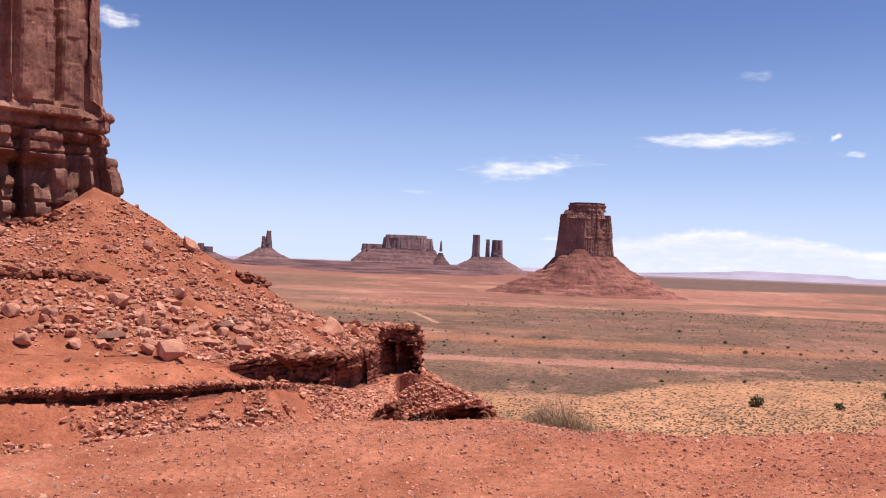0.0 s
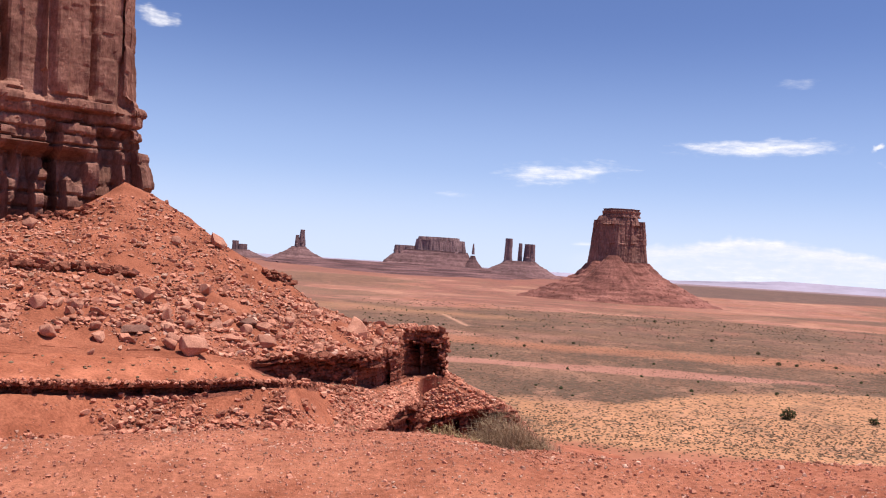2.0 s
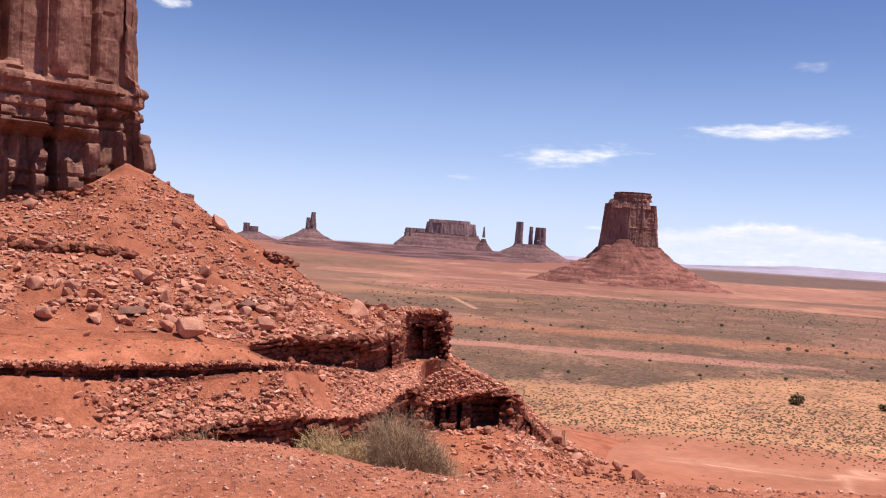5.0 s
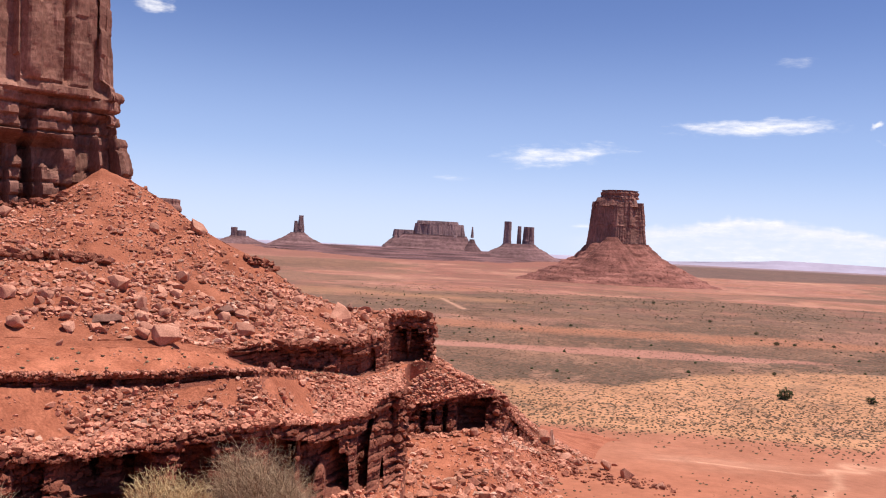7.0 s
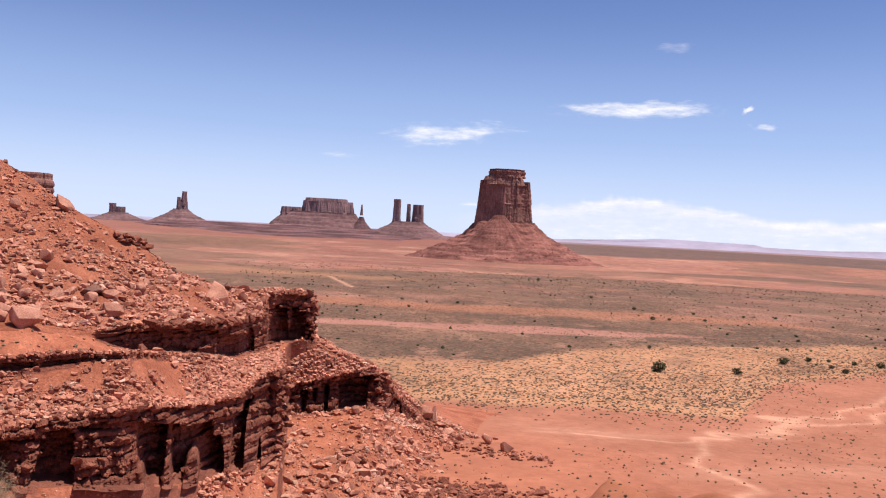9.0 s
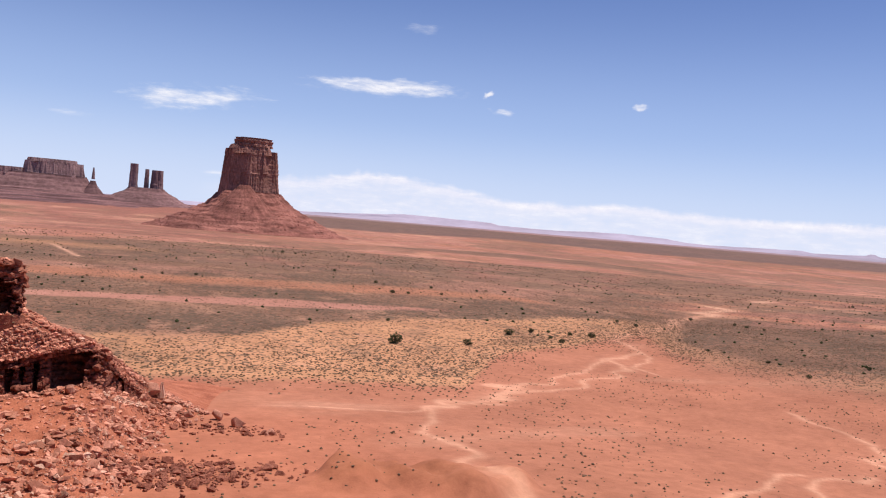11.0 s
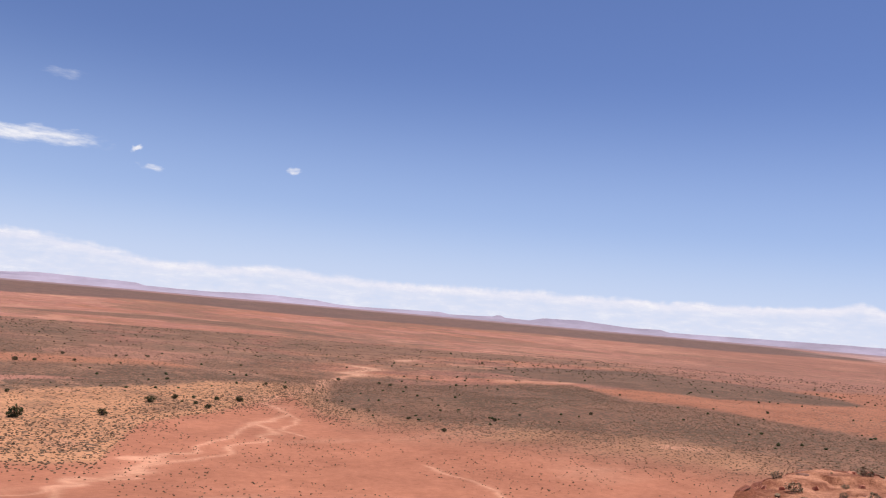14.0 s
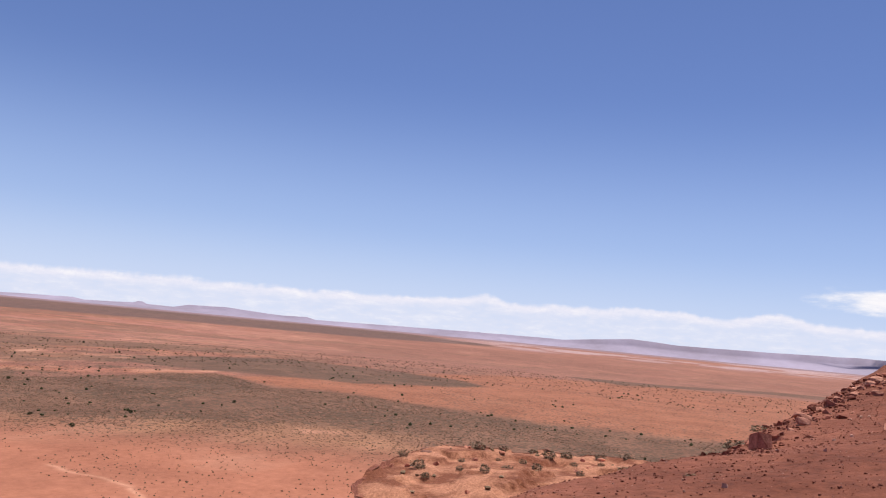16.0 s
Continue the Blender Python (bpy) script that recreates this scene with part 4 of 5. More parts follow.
def terrace_top(x, y):
    return -0.5 * smooth(51, 41, x) + np.interp(y, [5, 13, 18, 21, 24, 27, 29, 32], [-4.4, -4.44, -4.5, -4.75, -4.95, -6.1, -6.7, -8]) + 0.22 * fbm(x / 3, y / 3, seed=521) + 0.22 * cells(x / 3.1 + 0.6 * vnoise(x / 2, y / 2, seed=523), y / 1.7 + 0.6 * vnoise(x / 2, y / 2, seed=524), seed=522)


TERR = [(38, 14.5), (41, 20.6), (46.5, 23.2), (52, 24.2), (57, 25), (59, 25), (60, 23.5), (61, 21.2), (61.8, 18.7), (63, 13.5), (63.2, 10), (60, 2), (40, -4), (27, 5)]
terr = tagged(new("sandstone_terrace"), "low orange sandstone terrace dotted with grey-green shrubs", "rock terrace")
me = closed_loft("wall", TERR, np.concatenate([np.arange(-40, -9, 2.0), np.arange(-9, -3.7, 0.35)]), M["rock"], lambda z: -1.2 * smooth(-8, -20, z), lambda s, z, x, y: 0.22 * cells(s / 2.2, z / 0.8, seed=511) + 0.3 * fbm(s / 3, z / 2, seed=512), cap=False, step=0.5)
co = np.empty(len(me.vertices) * 3, np.float32)
me.vertices.foreach_get("co", co)
co = co.reshape(-1, 3)
co[:, 2] = np.minimum(co[:, 2], terrace_top(co[:, 0], co[:, 1]) + 0.02)
me.vertices.foreach_set("co", co.ravel())
me.update()
part("wall", me, terr, "dark broken sandstone edge")
q = np.array(TERR, float)
qc = np.array([48, 12.0])
rings = []
ss = np.linspace(0, len(TERR), 160, endpoint=False)
bx, by = np.interp(ss, np.arange(len(TERR) + 1), np.r_[q[:, 0], q[0, 0]]), np.interp(ss, np.arange(len(TERR) + 1), np.r_[q[:, 1], q[0, 1]])
for f in np.linspace(1.004, 0.01, 40):
    x, y = qc[0] + (bx - qc[0]) * f, qc[1] + (by - qc[1]) * f
    rings.append(np.stack([x, y, terrace_top(x, y)], -1))
M["terrace"] = node_mat("orange_slickrock", (0.25, 0.088, 0.047), (0.58, 0.265, 0.155), 2.2, contrast=2.2, bump=0.9, bump_dist=0.15, strata=0.0)
top_ob = part("top", mesh_from("top", np.concatenate(rings), grid_faces(160, 40, True)[:, ::-1], M["terrace"], flat=False), terr, "pale orange slickrock top")


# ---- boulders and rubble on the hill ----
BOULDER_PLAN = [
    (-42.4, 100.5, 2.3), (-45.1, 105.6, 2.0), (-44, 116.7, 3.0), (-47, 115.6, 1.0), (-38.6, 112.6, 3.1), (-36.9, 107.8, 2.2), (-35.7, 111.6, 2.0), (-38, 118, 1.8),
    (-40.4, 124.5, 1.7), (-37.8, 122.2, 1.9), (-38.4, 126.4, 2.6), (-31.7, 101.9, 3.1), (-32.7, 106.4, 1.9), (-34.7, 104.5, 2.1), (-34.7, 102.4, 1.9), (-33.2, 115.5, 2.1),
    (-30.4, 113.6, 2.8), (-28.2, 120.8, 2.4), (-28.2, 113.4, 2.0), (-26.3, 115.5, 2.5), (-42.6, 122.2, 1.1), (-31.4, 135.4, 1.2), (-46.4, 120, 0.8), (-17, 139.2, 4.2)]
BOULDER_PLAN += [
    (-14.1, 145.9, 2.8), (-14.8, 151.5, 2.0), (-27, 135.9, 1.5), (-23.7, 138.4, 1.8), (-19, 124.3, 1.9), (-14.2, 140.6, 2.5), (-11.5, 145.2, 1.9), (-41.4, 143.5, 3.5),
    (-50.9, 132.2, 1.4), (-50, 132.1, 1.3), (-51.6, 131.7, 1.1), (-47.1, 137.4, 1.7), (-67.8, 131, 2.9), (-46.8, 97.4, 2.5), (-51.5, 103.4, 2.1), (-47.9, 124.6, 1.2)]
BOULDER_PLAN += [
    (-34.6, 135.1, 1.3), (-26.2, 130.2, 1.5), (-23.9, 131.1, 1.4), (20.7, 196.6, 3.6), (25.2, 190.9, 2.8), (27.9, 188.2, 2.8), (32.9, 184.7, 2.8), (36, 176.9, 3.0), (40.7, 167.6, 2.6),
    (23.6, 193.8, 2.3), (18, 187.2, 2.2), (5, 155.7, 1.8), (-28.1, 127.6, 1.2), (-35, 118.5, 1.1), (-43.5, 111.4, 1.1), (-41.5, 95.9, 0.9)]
extra = random.Random(77)
for _ in range(170):
    k = extra.random()
    BOULDER_PLAN.append((-50 + 30 * k + extra.gauss(0, 2.5), 106 + 22 * k + extra.gauss(0, 6.5), 0.6 + 1.7 * extra.random() ** 2))
for _ in range(60):
    k = extra.random()
    BOULDER_PLAN.append((-40 + 30 * k + extra.gauss(0, 1.5), 139 + 9 * k + extra.gauss(0, 3), 0.7 + 1.0 * extra.random() ** 2))
for _ in range(40):
    k = extra.random()
    BOULDER_PLAN.append((12 + 22 * k + extra.gauss(0, 1.5), 182 + 6 * k + extra.gauss(0, 5), 0.7 + 1.4 * extra.random() ** 2))
SLAB_PLAN = [(-39.9, 104.5, 3.6, 0.5), (-30.5, 119.8, 3.4, 1.0), (-17.1, 148.9, 2.1, 1.5), (-24.8, 144.4, 1.3, 2.6)]
ground_tree = tree_of([ground])
rnd = random.Random(5)


def put(name, data, x, y, size, label, group, tree_list, sink=0.08, tall=1.0, category="boulder"):
    zs = [z for z in (drop(t, x, y) for t in tree_list) if z is not None]
    ob = new(name, data)
    ob.matrix_world = Matrix.LocRotScale((x, y, max(zs) - sink * size * tall), Euler((rnd.uniform(-0.25, 0.25), rnd.uniform(-0.25, 0.25), rnd.uniform(0, 6.28))), (size, size * rnd.uniform(0.75, 1.0), size * tall * rnd.uniform(0.8, 1.05)))
    return tagged(ob, label, category, group)


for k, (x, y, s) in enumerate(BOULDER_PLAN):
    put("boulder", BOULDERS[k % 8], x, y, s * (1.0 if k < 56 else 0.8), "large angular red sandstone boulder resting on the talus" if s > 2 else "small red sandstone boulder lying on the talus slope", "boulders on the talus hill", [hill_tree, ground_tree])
for k, (x, y, s, tall) in enumerate(SLAB_PLAN):
    put("rock_slab", SLABS[k % 3], x, y, s, "grey-brown sandstone slab tilted on the talus slope", "slabs on the talus hill", [hill_tree], 0.12, tall, "rock slab")


def scatter(grid, count, rng, lo, hi, keep=0.0, seed=600, az=(-34, 14.2), patch=9.0):
    """Stones on a lofted slope: places and sizes, thinned out in smooth patches."""
    cols = np.flatnonzero((hill_az >= az[0]) & (hill_az <= az[1]))
    r, c = rng.uniform(0, grid.shape[0] - 1.01, count), rng.choice(cols[:-1], count) + rng.uniform(0, 1, count)
    r0, c0 = r.astype(int), np.minimum(c.astype(int), grid.shape[1] - 2)
    fr, fc = (r - r0)[:, None], (c - c0)[:, None]
    p = (grid[r0, c0] * (1 - fc) + grid[r0, c0 + 1] * fc) * (1 - fr) + (grid[r0 + 1, c0] * (1 - fc) + grid[r0 + 1, c0 + 1] * fc) * fr
    size = lo * (hi / lo) ** (rng.uniform(0, 1, count) ** 3.2)
    wall = (c > np.searchsorted(hill_az, -4.5)) & (c < np.searchsorted(hill_az, -3.7))
    ok = (fbm(p[:, 0] / patch, p[:, 1] / patch, seed=seed, octaves=3) + rng.normal(0, 0.09, count) > keep) & ~wall
    return p[ok], size[ok]


rng = np.random.default_rng(7)
sets = [scatter(hill_grids[0], 9000, rng, 0.22, 2.0, 0.05, 601, (-6, 12), 11.0), scatter(hill_grids[0], 900, rng, 0.2, 0.7, 0.0, 607), scatter(hill_grids[0][:24], 5200, rng, 0.25, 1.9, 0.0, 608, (2, 12.5), 12.0), scatter(hill_grids[2], 12000, rng, 0.14, 1.15, -0.02, 602, patch=6.0), scatter(hill_grids[4], 260, rng, 0.14, 0.5, -0.3, 603), scatter(hill_grids[6], 15000, rng, 0.16, 1.4, -0.12, 604, patch=6.0), scatter(hill_grids[7], 14000, rng, 0.16, 1.2, -0.1, 605, patch=6.0), scatter(hill_grids[2], 3000, rng, 0.25, 1.0, -0.6, 606, (-10, 3))]
places, sizes = np.concatenate([s[0] for s in sets]), np.concatenate([s[1] for s in sets])
pale = rng.uniform(0, 1, len(sizes)) < 0.16
M["paler"] = node_mat("pale_broken_stone", (0.49, 0.252, 0.168), (0.62, 0.385, 0.285), 2.0, bump=0.3, island=True)
M["stone"] = node_mat("broken_red_stone", (0.45, 0.172, 0.106), (0.65, 0.30, 0.2), 1.1, bump=0.4, island=True)
tagged(new("rubble", rubble("rubble", places[~pale], sizes[~pale], M["stone"], 8)), "loose red sandstone rubble strewn over the talus hill", "rubble", kind="stuff")
tagged(new("rubble", rubble("rubble", places[pale], sizes[pale] * 0.8, M["paler"], 9)), "pale broken stones scattered over the talus hill", "rubble", kind="stuff")

# blocks broken along the ledge lips
lip_p, lip_s = [], []
for g, lo, hi, az0, az1, count in ((hill_grids[1], 0.5, 1.5, -34, 6, 420), (hill_grids[3], 0.35, 0.8, -34, -9, 260), (hill_grids[5], 0.9, 2.2, -13, -2.9, 110), (hill_grids[5], 0.5, 1.2, -13, -2.9, 160)):
    cols = np.flatnonzero((hill_az > az0) & (hill_az < az1))
    c = rng.choice(cols, count)
    lip_p.append(g[-1, c] + np.stack([rng.normal(0, 0.25, count), rng.normal(0.25, 0.3, count), rng.uniform(-0.5, 0.05, count)], -1))
    lip_s.append(lo * (hi / lo) ** (rng.uniform(0, 1, count) ** 1.5))
for line, count, s0 in ((((-70, 108), (-58, 115.5), (-48.5, 122.5)), 130, 1.5), (((-33.5, 143.5), (-31, 145), (-30, 146)), 26, 1.5), (((-62, 138), (-66, 136.5), (-72, 132)), 40, 1.3)):
    for _ in range(count):
        k = rng.uniform(0, 1.999)
        (x0, y0), (x1, y1) = line[int(k)], line[int(k) + 1]
        x, y = x0 + (x1 - x0) * (k % 1) + rng.normal(0, 0.35), y0 + (y1 - y0) * (k % 1) + rng.normal(0, 0.35)
        z = drop(hill_tree, x, y)
        if z is not None:
            lip_p.append(np.array([[x, y, z + rng.uniform(-0.1, 0.7)]]))
            lip_s.append(np.array([s0 * rng.uniform(0.6, 1.15)]))
for (x0, y0), (x1, y1), z0, z1, count in (((-6.4, 125.5), (-5.5, 129.5), -30, -18.8, 150), ((-4.6, 158.0), (-3.2, 159.5), -18.2, -10.6, 70), ((8.6, 160.3), (10.0, 163.0), -31, -24.5, 60)):
    u, w = rng.uniform(0, 1, count), rng.uniform(0, 1, count)
    lip_p.append(np.stack([x0 + (x1 - x0) * u + rng.normal(0, 0.3, count), y0 + (y1 - y0) * u + rng.normal(0, 0.3, count), z0 + (z1 - z0) * w], -1))
    lip_s.append(0.6 + 1.3 * rng.uniform(0, 1, count) ** 1.6)
# broken blocks standing out of the cliff faces
face_p, face_s = zip(scatter(hill_grids[1], 2600, rng, 0.25, 1.3, -0.5, 651, (-30, 9)), scatter(hill_grids[5], 1100, rng, 0.25, 1.2, -0.5, 652, (-14, -3)), scatter(hill_grids[3], 700, rng, 0.15, 0.6, -0.5, 653, (-34, -9)))
tagged(new("cliff_blocks", rubble("cliff_blocks", np.concatenate(face_p), np.concatenate(face_s), M["rock"], 15, 0.62)), "broken blocks jutting from the sandstone cliff faces", "rock blocks", kind="stuff")
# rubble over the shoulder under the prow
heap = [(x, y, drop(hill_tree, x, y)) for x, y in zip(rng.uniform(-9, -1.5, 520), rng.uniform(126, 160, 520))]
heap = np.array([p for p in heap if p[2] is not None and p[2] > -27])
tagged(new("shoulder_rubble", rubble("shoulder_rubble", heap, 0.25 + 0.9 * rng.uniform(0, 1, len(heap)) ** 2.2, M["stone"], 16)), "broken red stones over the shoulder under the prow", "rubble", kind="stuff")
# a crumbling strip of small blocks over every rim
rim_p, rim_s = [], []
for g, top, az0, az1, count, lo, hi in ((hill_grids[2], 0.22, -34, 4, 5200, 0.18, 0.9), (hill_grids[2], 0.8, -9, 3, 2600, 0.2, 0.9), (hill_grids[4], 0.1, -34, -9, 700, 0.15, 0.5), (hill_grids[0][::-1], 0.3, -9, 9, 900, 0.25, 1.3)):
    cols = np.flatnonzero((hill_az > az0) & (hill_az < az1))
    c, r = rng.choice(cols, count), (rng.uniform(0, 1, count) ** 2 * top * (g.shape[0] - 1)).astype(int)
    rim_p.append(g[r, c] + np.stack([rng.normal(0, 0.15, count), rng.normal(0, 0.2, count), rng.uniform(-0.1, 0.08, count)], -1))
    rim_s.append(lo * (hi / lo) ** (rng.uniform(0, 1, count) ** 2.2))
tagged(new("rim_rubble", rubble("rim_rubble", np.concatenate(rim_p), np.concatenate(rim_s), M["stone"], 13, 0.6, 0.5)), "crumbling small blocks along the cliff rims", "rubble", kind="stuff")
tagged(new("ledge_blocks", rubble("ledge_blocks", np.concatenate(lip_p), np.concatenate(lip_s), M["rock"], 10, 0.62, 0.4, 0.16)), "broken dark red sandstone blocks along the ledge lips", "rock blocks", kind="stuff")
q5 = np.random.default_rng(641)
toe = [(x, y) for x, y in zip(q5.normal(21, 6.5, 620), q5.normal(137, 5.0, 620))]
toe += [(12 + 30 * k + q5.normal(0, 1.4), 184 - 16 * k + q5.normal(0, 3.5)) for k in q5.uniform(0, 1, 240)]
toe = np.array([(x, y, max(drop(hill_tree, x, y) or -99, drop(ground_tree, x, y) or -99)) for x, y in toe])
tagged(new("toe_rubble", rubble("toe_rubble", toe, 0.25 * 7 ** (q5.uniform(0, 1, len(toe)) ** 2.0), M["rock"], 14, 0.6, 0.5)), "dark red rubble fallen to the foot of the slope", "rubble", kind="stuff")
ridge_pts = [(10 + 9 * k + rng.normal(0, 0.25), 160 + 27 * k + rng.normal(0, 0.3)) for k in rng.uniform(0, 1, 120)]
ridge_pts = np.array([(x, y, drop(hill_tree, x, y) or -40) for x, y in ridge_pts])
tagged(new("stone_ridge", rubble("stone_ridge", ridge_pts, rng.uniform(0.4, 0.95, 120), M["paler"], 11)), "thin pale ridge of stones down the sandy slope", "stone ridge", kind="stuff")
cone = bmesh.new()
bmesh.ops.create_cone(cone, cap_ends=True, segments=9, radius1=0.9, radius2=0.2, depth=3.4)
for v in cone.verts:
    v.co += Vector((rnd.uniform(-0.18, 0.18), rnd.uniform(-0.18, 0.18), 1.2))
cme = bpy.data.meshes.new("pointed_rock")
cone.to_mesh(cme)
cone.free()
cme.materials.append(M["paler"])
pr = tagged(new("pointed_rock", cme), "pale pointed rock standing among boulders", "rock")
pr.location = (22.6, 196.5, drop(hill_tree, 22.6, 196.5) or -41)

# ---- scrub ----
def tufts(name, pts, sizes, mat, seed, squat=0.55):
    """Low shrubs: little ragged mounds."""
    g = np.random.default_rng(seed)
    n = len(pts)
    ring = [(math.cos(k * 1.2566), math.sin(k * 1.2566)) for k in range(5)]
    base = np.array([(x * 0.75, y * 0.75, 0.0) for x, y in ring] + [(x * 0.95 * 0.9 - y * 0.4, y * 0.95 * 0.9 + x * 0.4, 0.55) for x, y in ring] + [(0, 0, 1.0)], float) * 0.5
    v = base[None] * (1 + g.uniform(-0.4, 0.4, (n, 11, 3))) * np.asarray(sizes)[:, None, None]
    v[..., 2] *= squat * 2
    turn = g.uniform(0, 6.28, n)
    c, s = np.cos(turn)[:, None], np.sin(turn)[:, None]
    v = np.stack([c * v[..., 0] - s * v[..., 1], s * v[..., 0] + c * v[..., 1], v[..., 2]], -1) + np.asarray(pts)[:, None]
    t = []
    for k in range(5):
        m = (k + 1) % 5
        t += [(k, m, 5 + k), (m, 5 + m, 5 + k), (5 + k, 5 + m, 10)]
    return mesh_from(name, v.reshape(-1, 3), (np.array(t)[None] + 11 * np.arange(n)[:, None, None]).reshape(-1, 3), mat)


def field(count, az0, az1, r0, r1, seed, keep):
    g = np.random.default_rng(seed)
    az, r = np.radians(g.uniform(az0, az1, count)), np.sqrt(g.uniform(r0 ** 2, r1 ** 2, count))
    x, y = 3 + r * np.sin(az), 4 + r * np.cos(az)
    k = keep(x, y, r, np.degrees(az))
    return np.stack([x[k], y[k], valley_z(x[k], y[k]) - 0.05], -1)


def fan_edge(az):
    return np.interp(az, FAN_AZ, FAN_R)


def grass_edge(az):
    return np.interp(az, GRASS_AZ, GRASS_R)


g1 = field(40000, -6, 40, 215, 520, 21, lambda x, y, r, a: (r * (1 + 0.03 * vnoise(x / 30, y / 30, seed=1)) > fan_edge(a) * (0.88 + 0.14 * _hash(np.floor(x * 9), np.floor(y * 9), 0 * x, 4) ** 0.4)) & (r < grass_edge(a) * 1.05) & (_hash(np.floor(x * 7), np.floor(y * 7), 0 * x, 1) < np.clip(1.3 - (r - fan_edge(a)) / (0.45 * (grass_edge(a) - fan_edge(a)) + 30), 0.18, 1)))
g2 = field(30000, -6, 100, 300, 700, 22, lambda x, y, r, a: (_hash(np.floor(x * 3), np.floor(y * 3), 0 * x, 6) > 0.9 * smooth(40, 52, a)) & (r > np.maximum(fan_edge(a), np.where(a < 36, grass_edge(a), 0)) * 1.02) & (fbm(x / 40, y / 40, seed=23) > -0.35))
g3 = field(14000, -2, 96, 120, 420, 24, lambda x, y, r, a: (r < fan_edge(a)) & ((a > 26) | (r < 190)) & (fbm(x / 35, y / 35, seed=25) > -0.1 - 0.25 * smooth(45, 65, a)))
g4 = field(4000, -6, 100, 700, 1250, 26, lambda x, y, r, a: fbm(np.degrees(np.arctan2(x, y)) / 14, np.log(r) * 13, seed=21, octaves=5) < 0.2)
sz = np.random.default_rng(30)
g6 = field(60000, 34, 98, 300, 600, 29, lambda x, y, r, a: (r < np.interp(a, STRIPS[5][1], STRIPS[5][3])) & (r > fan_edge(a) * (0.95 + 0.2 * _hash(np.floor(x * 5), np.floor(y * 5), 0 * x, 2))) & (fbm(x / 50, y / 50, seed=30) > -0.3))
g5 = field(2600, -8, 90, 330, 1300, 27, lambda x, y, r, a: (r > 1.1 * fan_edge(a)) & (fbm(x / 70, y / 70, seed=28) > 0.0))
tagged(new("dark_bushes", tufts("dark_bushes", g5, sz.uniform(0.8, 1.9, len(g5)), M["leaf"], 36, 0.6)), "dark green bushes dotted over the far flats", "scrub", kind="stuff")
M["tuft_dark"] = node_mat("dark_sagebrush", (0.118, 0.074, 0.046), (0.19, 0.122, 0.077), 0.5, bump=0.0, island=True)
tagged(new("grass_tufts", tufts("grass_tufts", g1, sz.uniform(0.4, 0.95, len(g1)), M["tuft_dark"], 31, 0.4)), "dark tufts dotted over the yellow grass flat", "scrub", kind="stuff")
tagged(new("sagebrush", tufts("sagebrush", g2, sz.uniform(0.35, 0.85, len(g2)), M["tuft"], 32, 0.45)), "grey-green sagebrush over the valley flats", "scrub", kind="stuff")
tagged(new("sparse_scrub", tufts("sparse_scrub", g3, sz.uniform(0.2, 0.65, len(g3)), M["tuft_dark"], 33)), "sparse small bushes on the bare sand fan", "scrub", kind="stuff")
tagged(new("sagebrush", tufts("sagebrush", g6, sz.uniform(0.3, 0.75, len(g6)), M["tuft_dark"], 37, 0.42)), "dense dark sagebrush over the eastern flats", "scrub", kind="stuff")
tagged(new("far_scrub", tufts("far_scrub", g4, sz.uniform(0.8, 1.7, len(g4)), M["tuft_dark"], 34)), "dark scrub over the far valley flats", "scrub", kind="stuff")
M["sage"] = node_mat("dusty_sage", (0.185, 0.126, 0.076), (0.277, 0.202, 0.126), 0.5, bump=0.0, island=True)
bt, _ = scatter(hill_grids[4], 170, rng, 0.2, 0.6, -0.2, 611)
tagged(new("bench_scrub", tufts("bench_scrub", bt, sz.uniform(0.2, 0.6, len(bt)), M["sage"], 35, 0.38)), "little grey-green tufts on the sandy bench", "scrub", kind="stuff")


def leaf_cloud(name, count, seed, rx, rz, zc, leaf, mat, up=0.3):
    """A ragged crown of many small leaf clumps, denser towards the outside, with gaps."""
    g = np.random.default_rng(seed)
    d = g.normal(0, 1, (count, 3))
    d /= np.linalg.norm(d, axis=1)[:, None]
    rad = g.uniform(0.45, 1.0, count) ** 0.6 * (1 + 0.28 * vnoise(d[:, 0] * 2.2, d[:, 1] * 2.2, d[:, 2] * 2.2, seed=seed))
    c = d * rad[:, None] * np.array([rx, rx, rz]) + np.array([0, 0, zc])
    ok = vnoise(c[:, 0] * 2.4 / rx, c[:, 1] * 2.4 / rx, c[:, 2] * 2.4 / rx, seed=seed + 5) > -0.35
    c = c[ok]
    n = len(c)
    v = g.normal(0, 1, (n, 3, 3)) * leaf * np.array([1, 1, 0.8])
    v = v + c[:, None] + np.array([0, 0, up * leaf])
    return mesh_from(name, v.reshape(-1, 3), np.arange(3 * n).reshape(-1, 3), mat)


def juniper(seed):
    ob = tagged(new("juniper"), "dark green juniper bush standing on the valley floor", "tree", "junipers in the valley")
    bm = bmesh.new()
    for k in range(4):
        a = k * 1.7 + seed
        m = Matrix.Translation((0.05 * math.cos(a), 0.05 * math.sin(a), 0.28)) @ Matrix.Rotation(0.35 if k else 0.05, 4, Vector((math.sin(a), -math.cos(a), 0)))
        bmesh.ops.create_cone(bm, cap_ends=True, segments=6, radius1=0.06 if k else 0.09, radius2=0.025, depth=0.65, matrix=m)
    me = bpy.data.meshes.new("trunk")
    bm.to_mesh(me)
    bm.free()
    me.materials.append(M["bark"])
    part("trunk", me, ob)
    part("crown", leaf_cloud("crown", 420, 700 + seed, 0.5, 0.42, 0.44, 0.075, M["leaf"]), ob, "ragged dark green crown")
    return ob


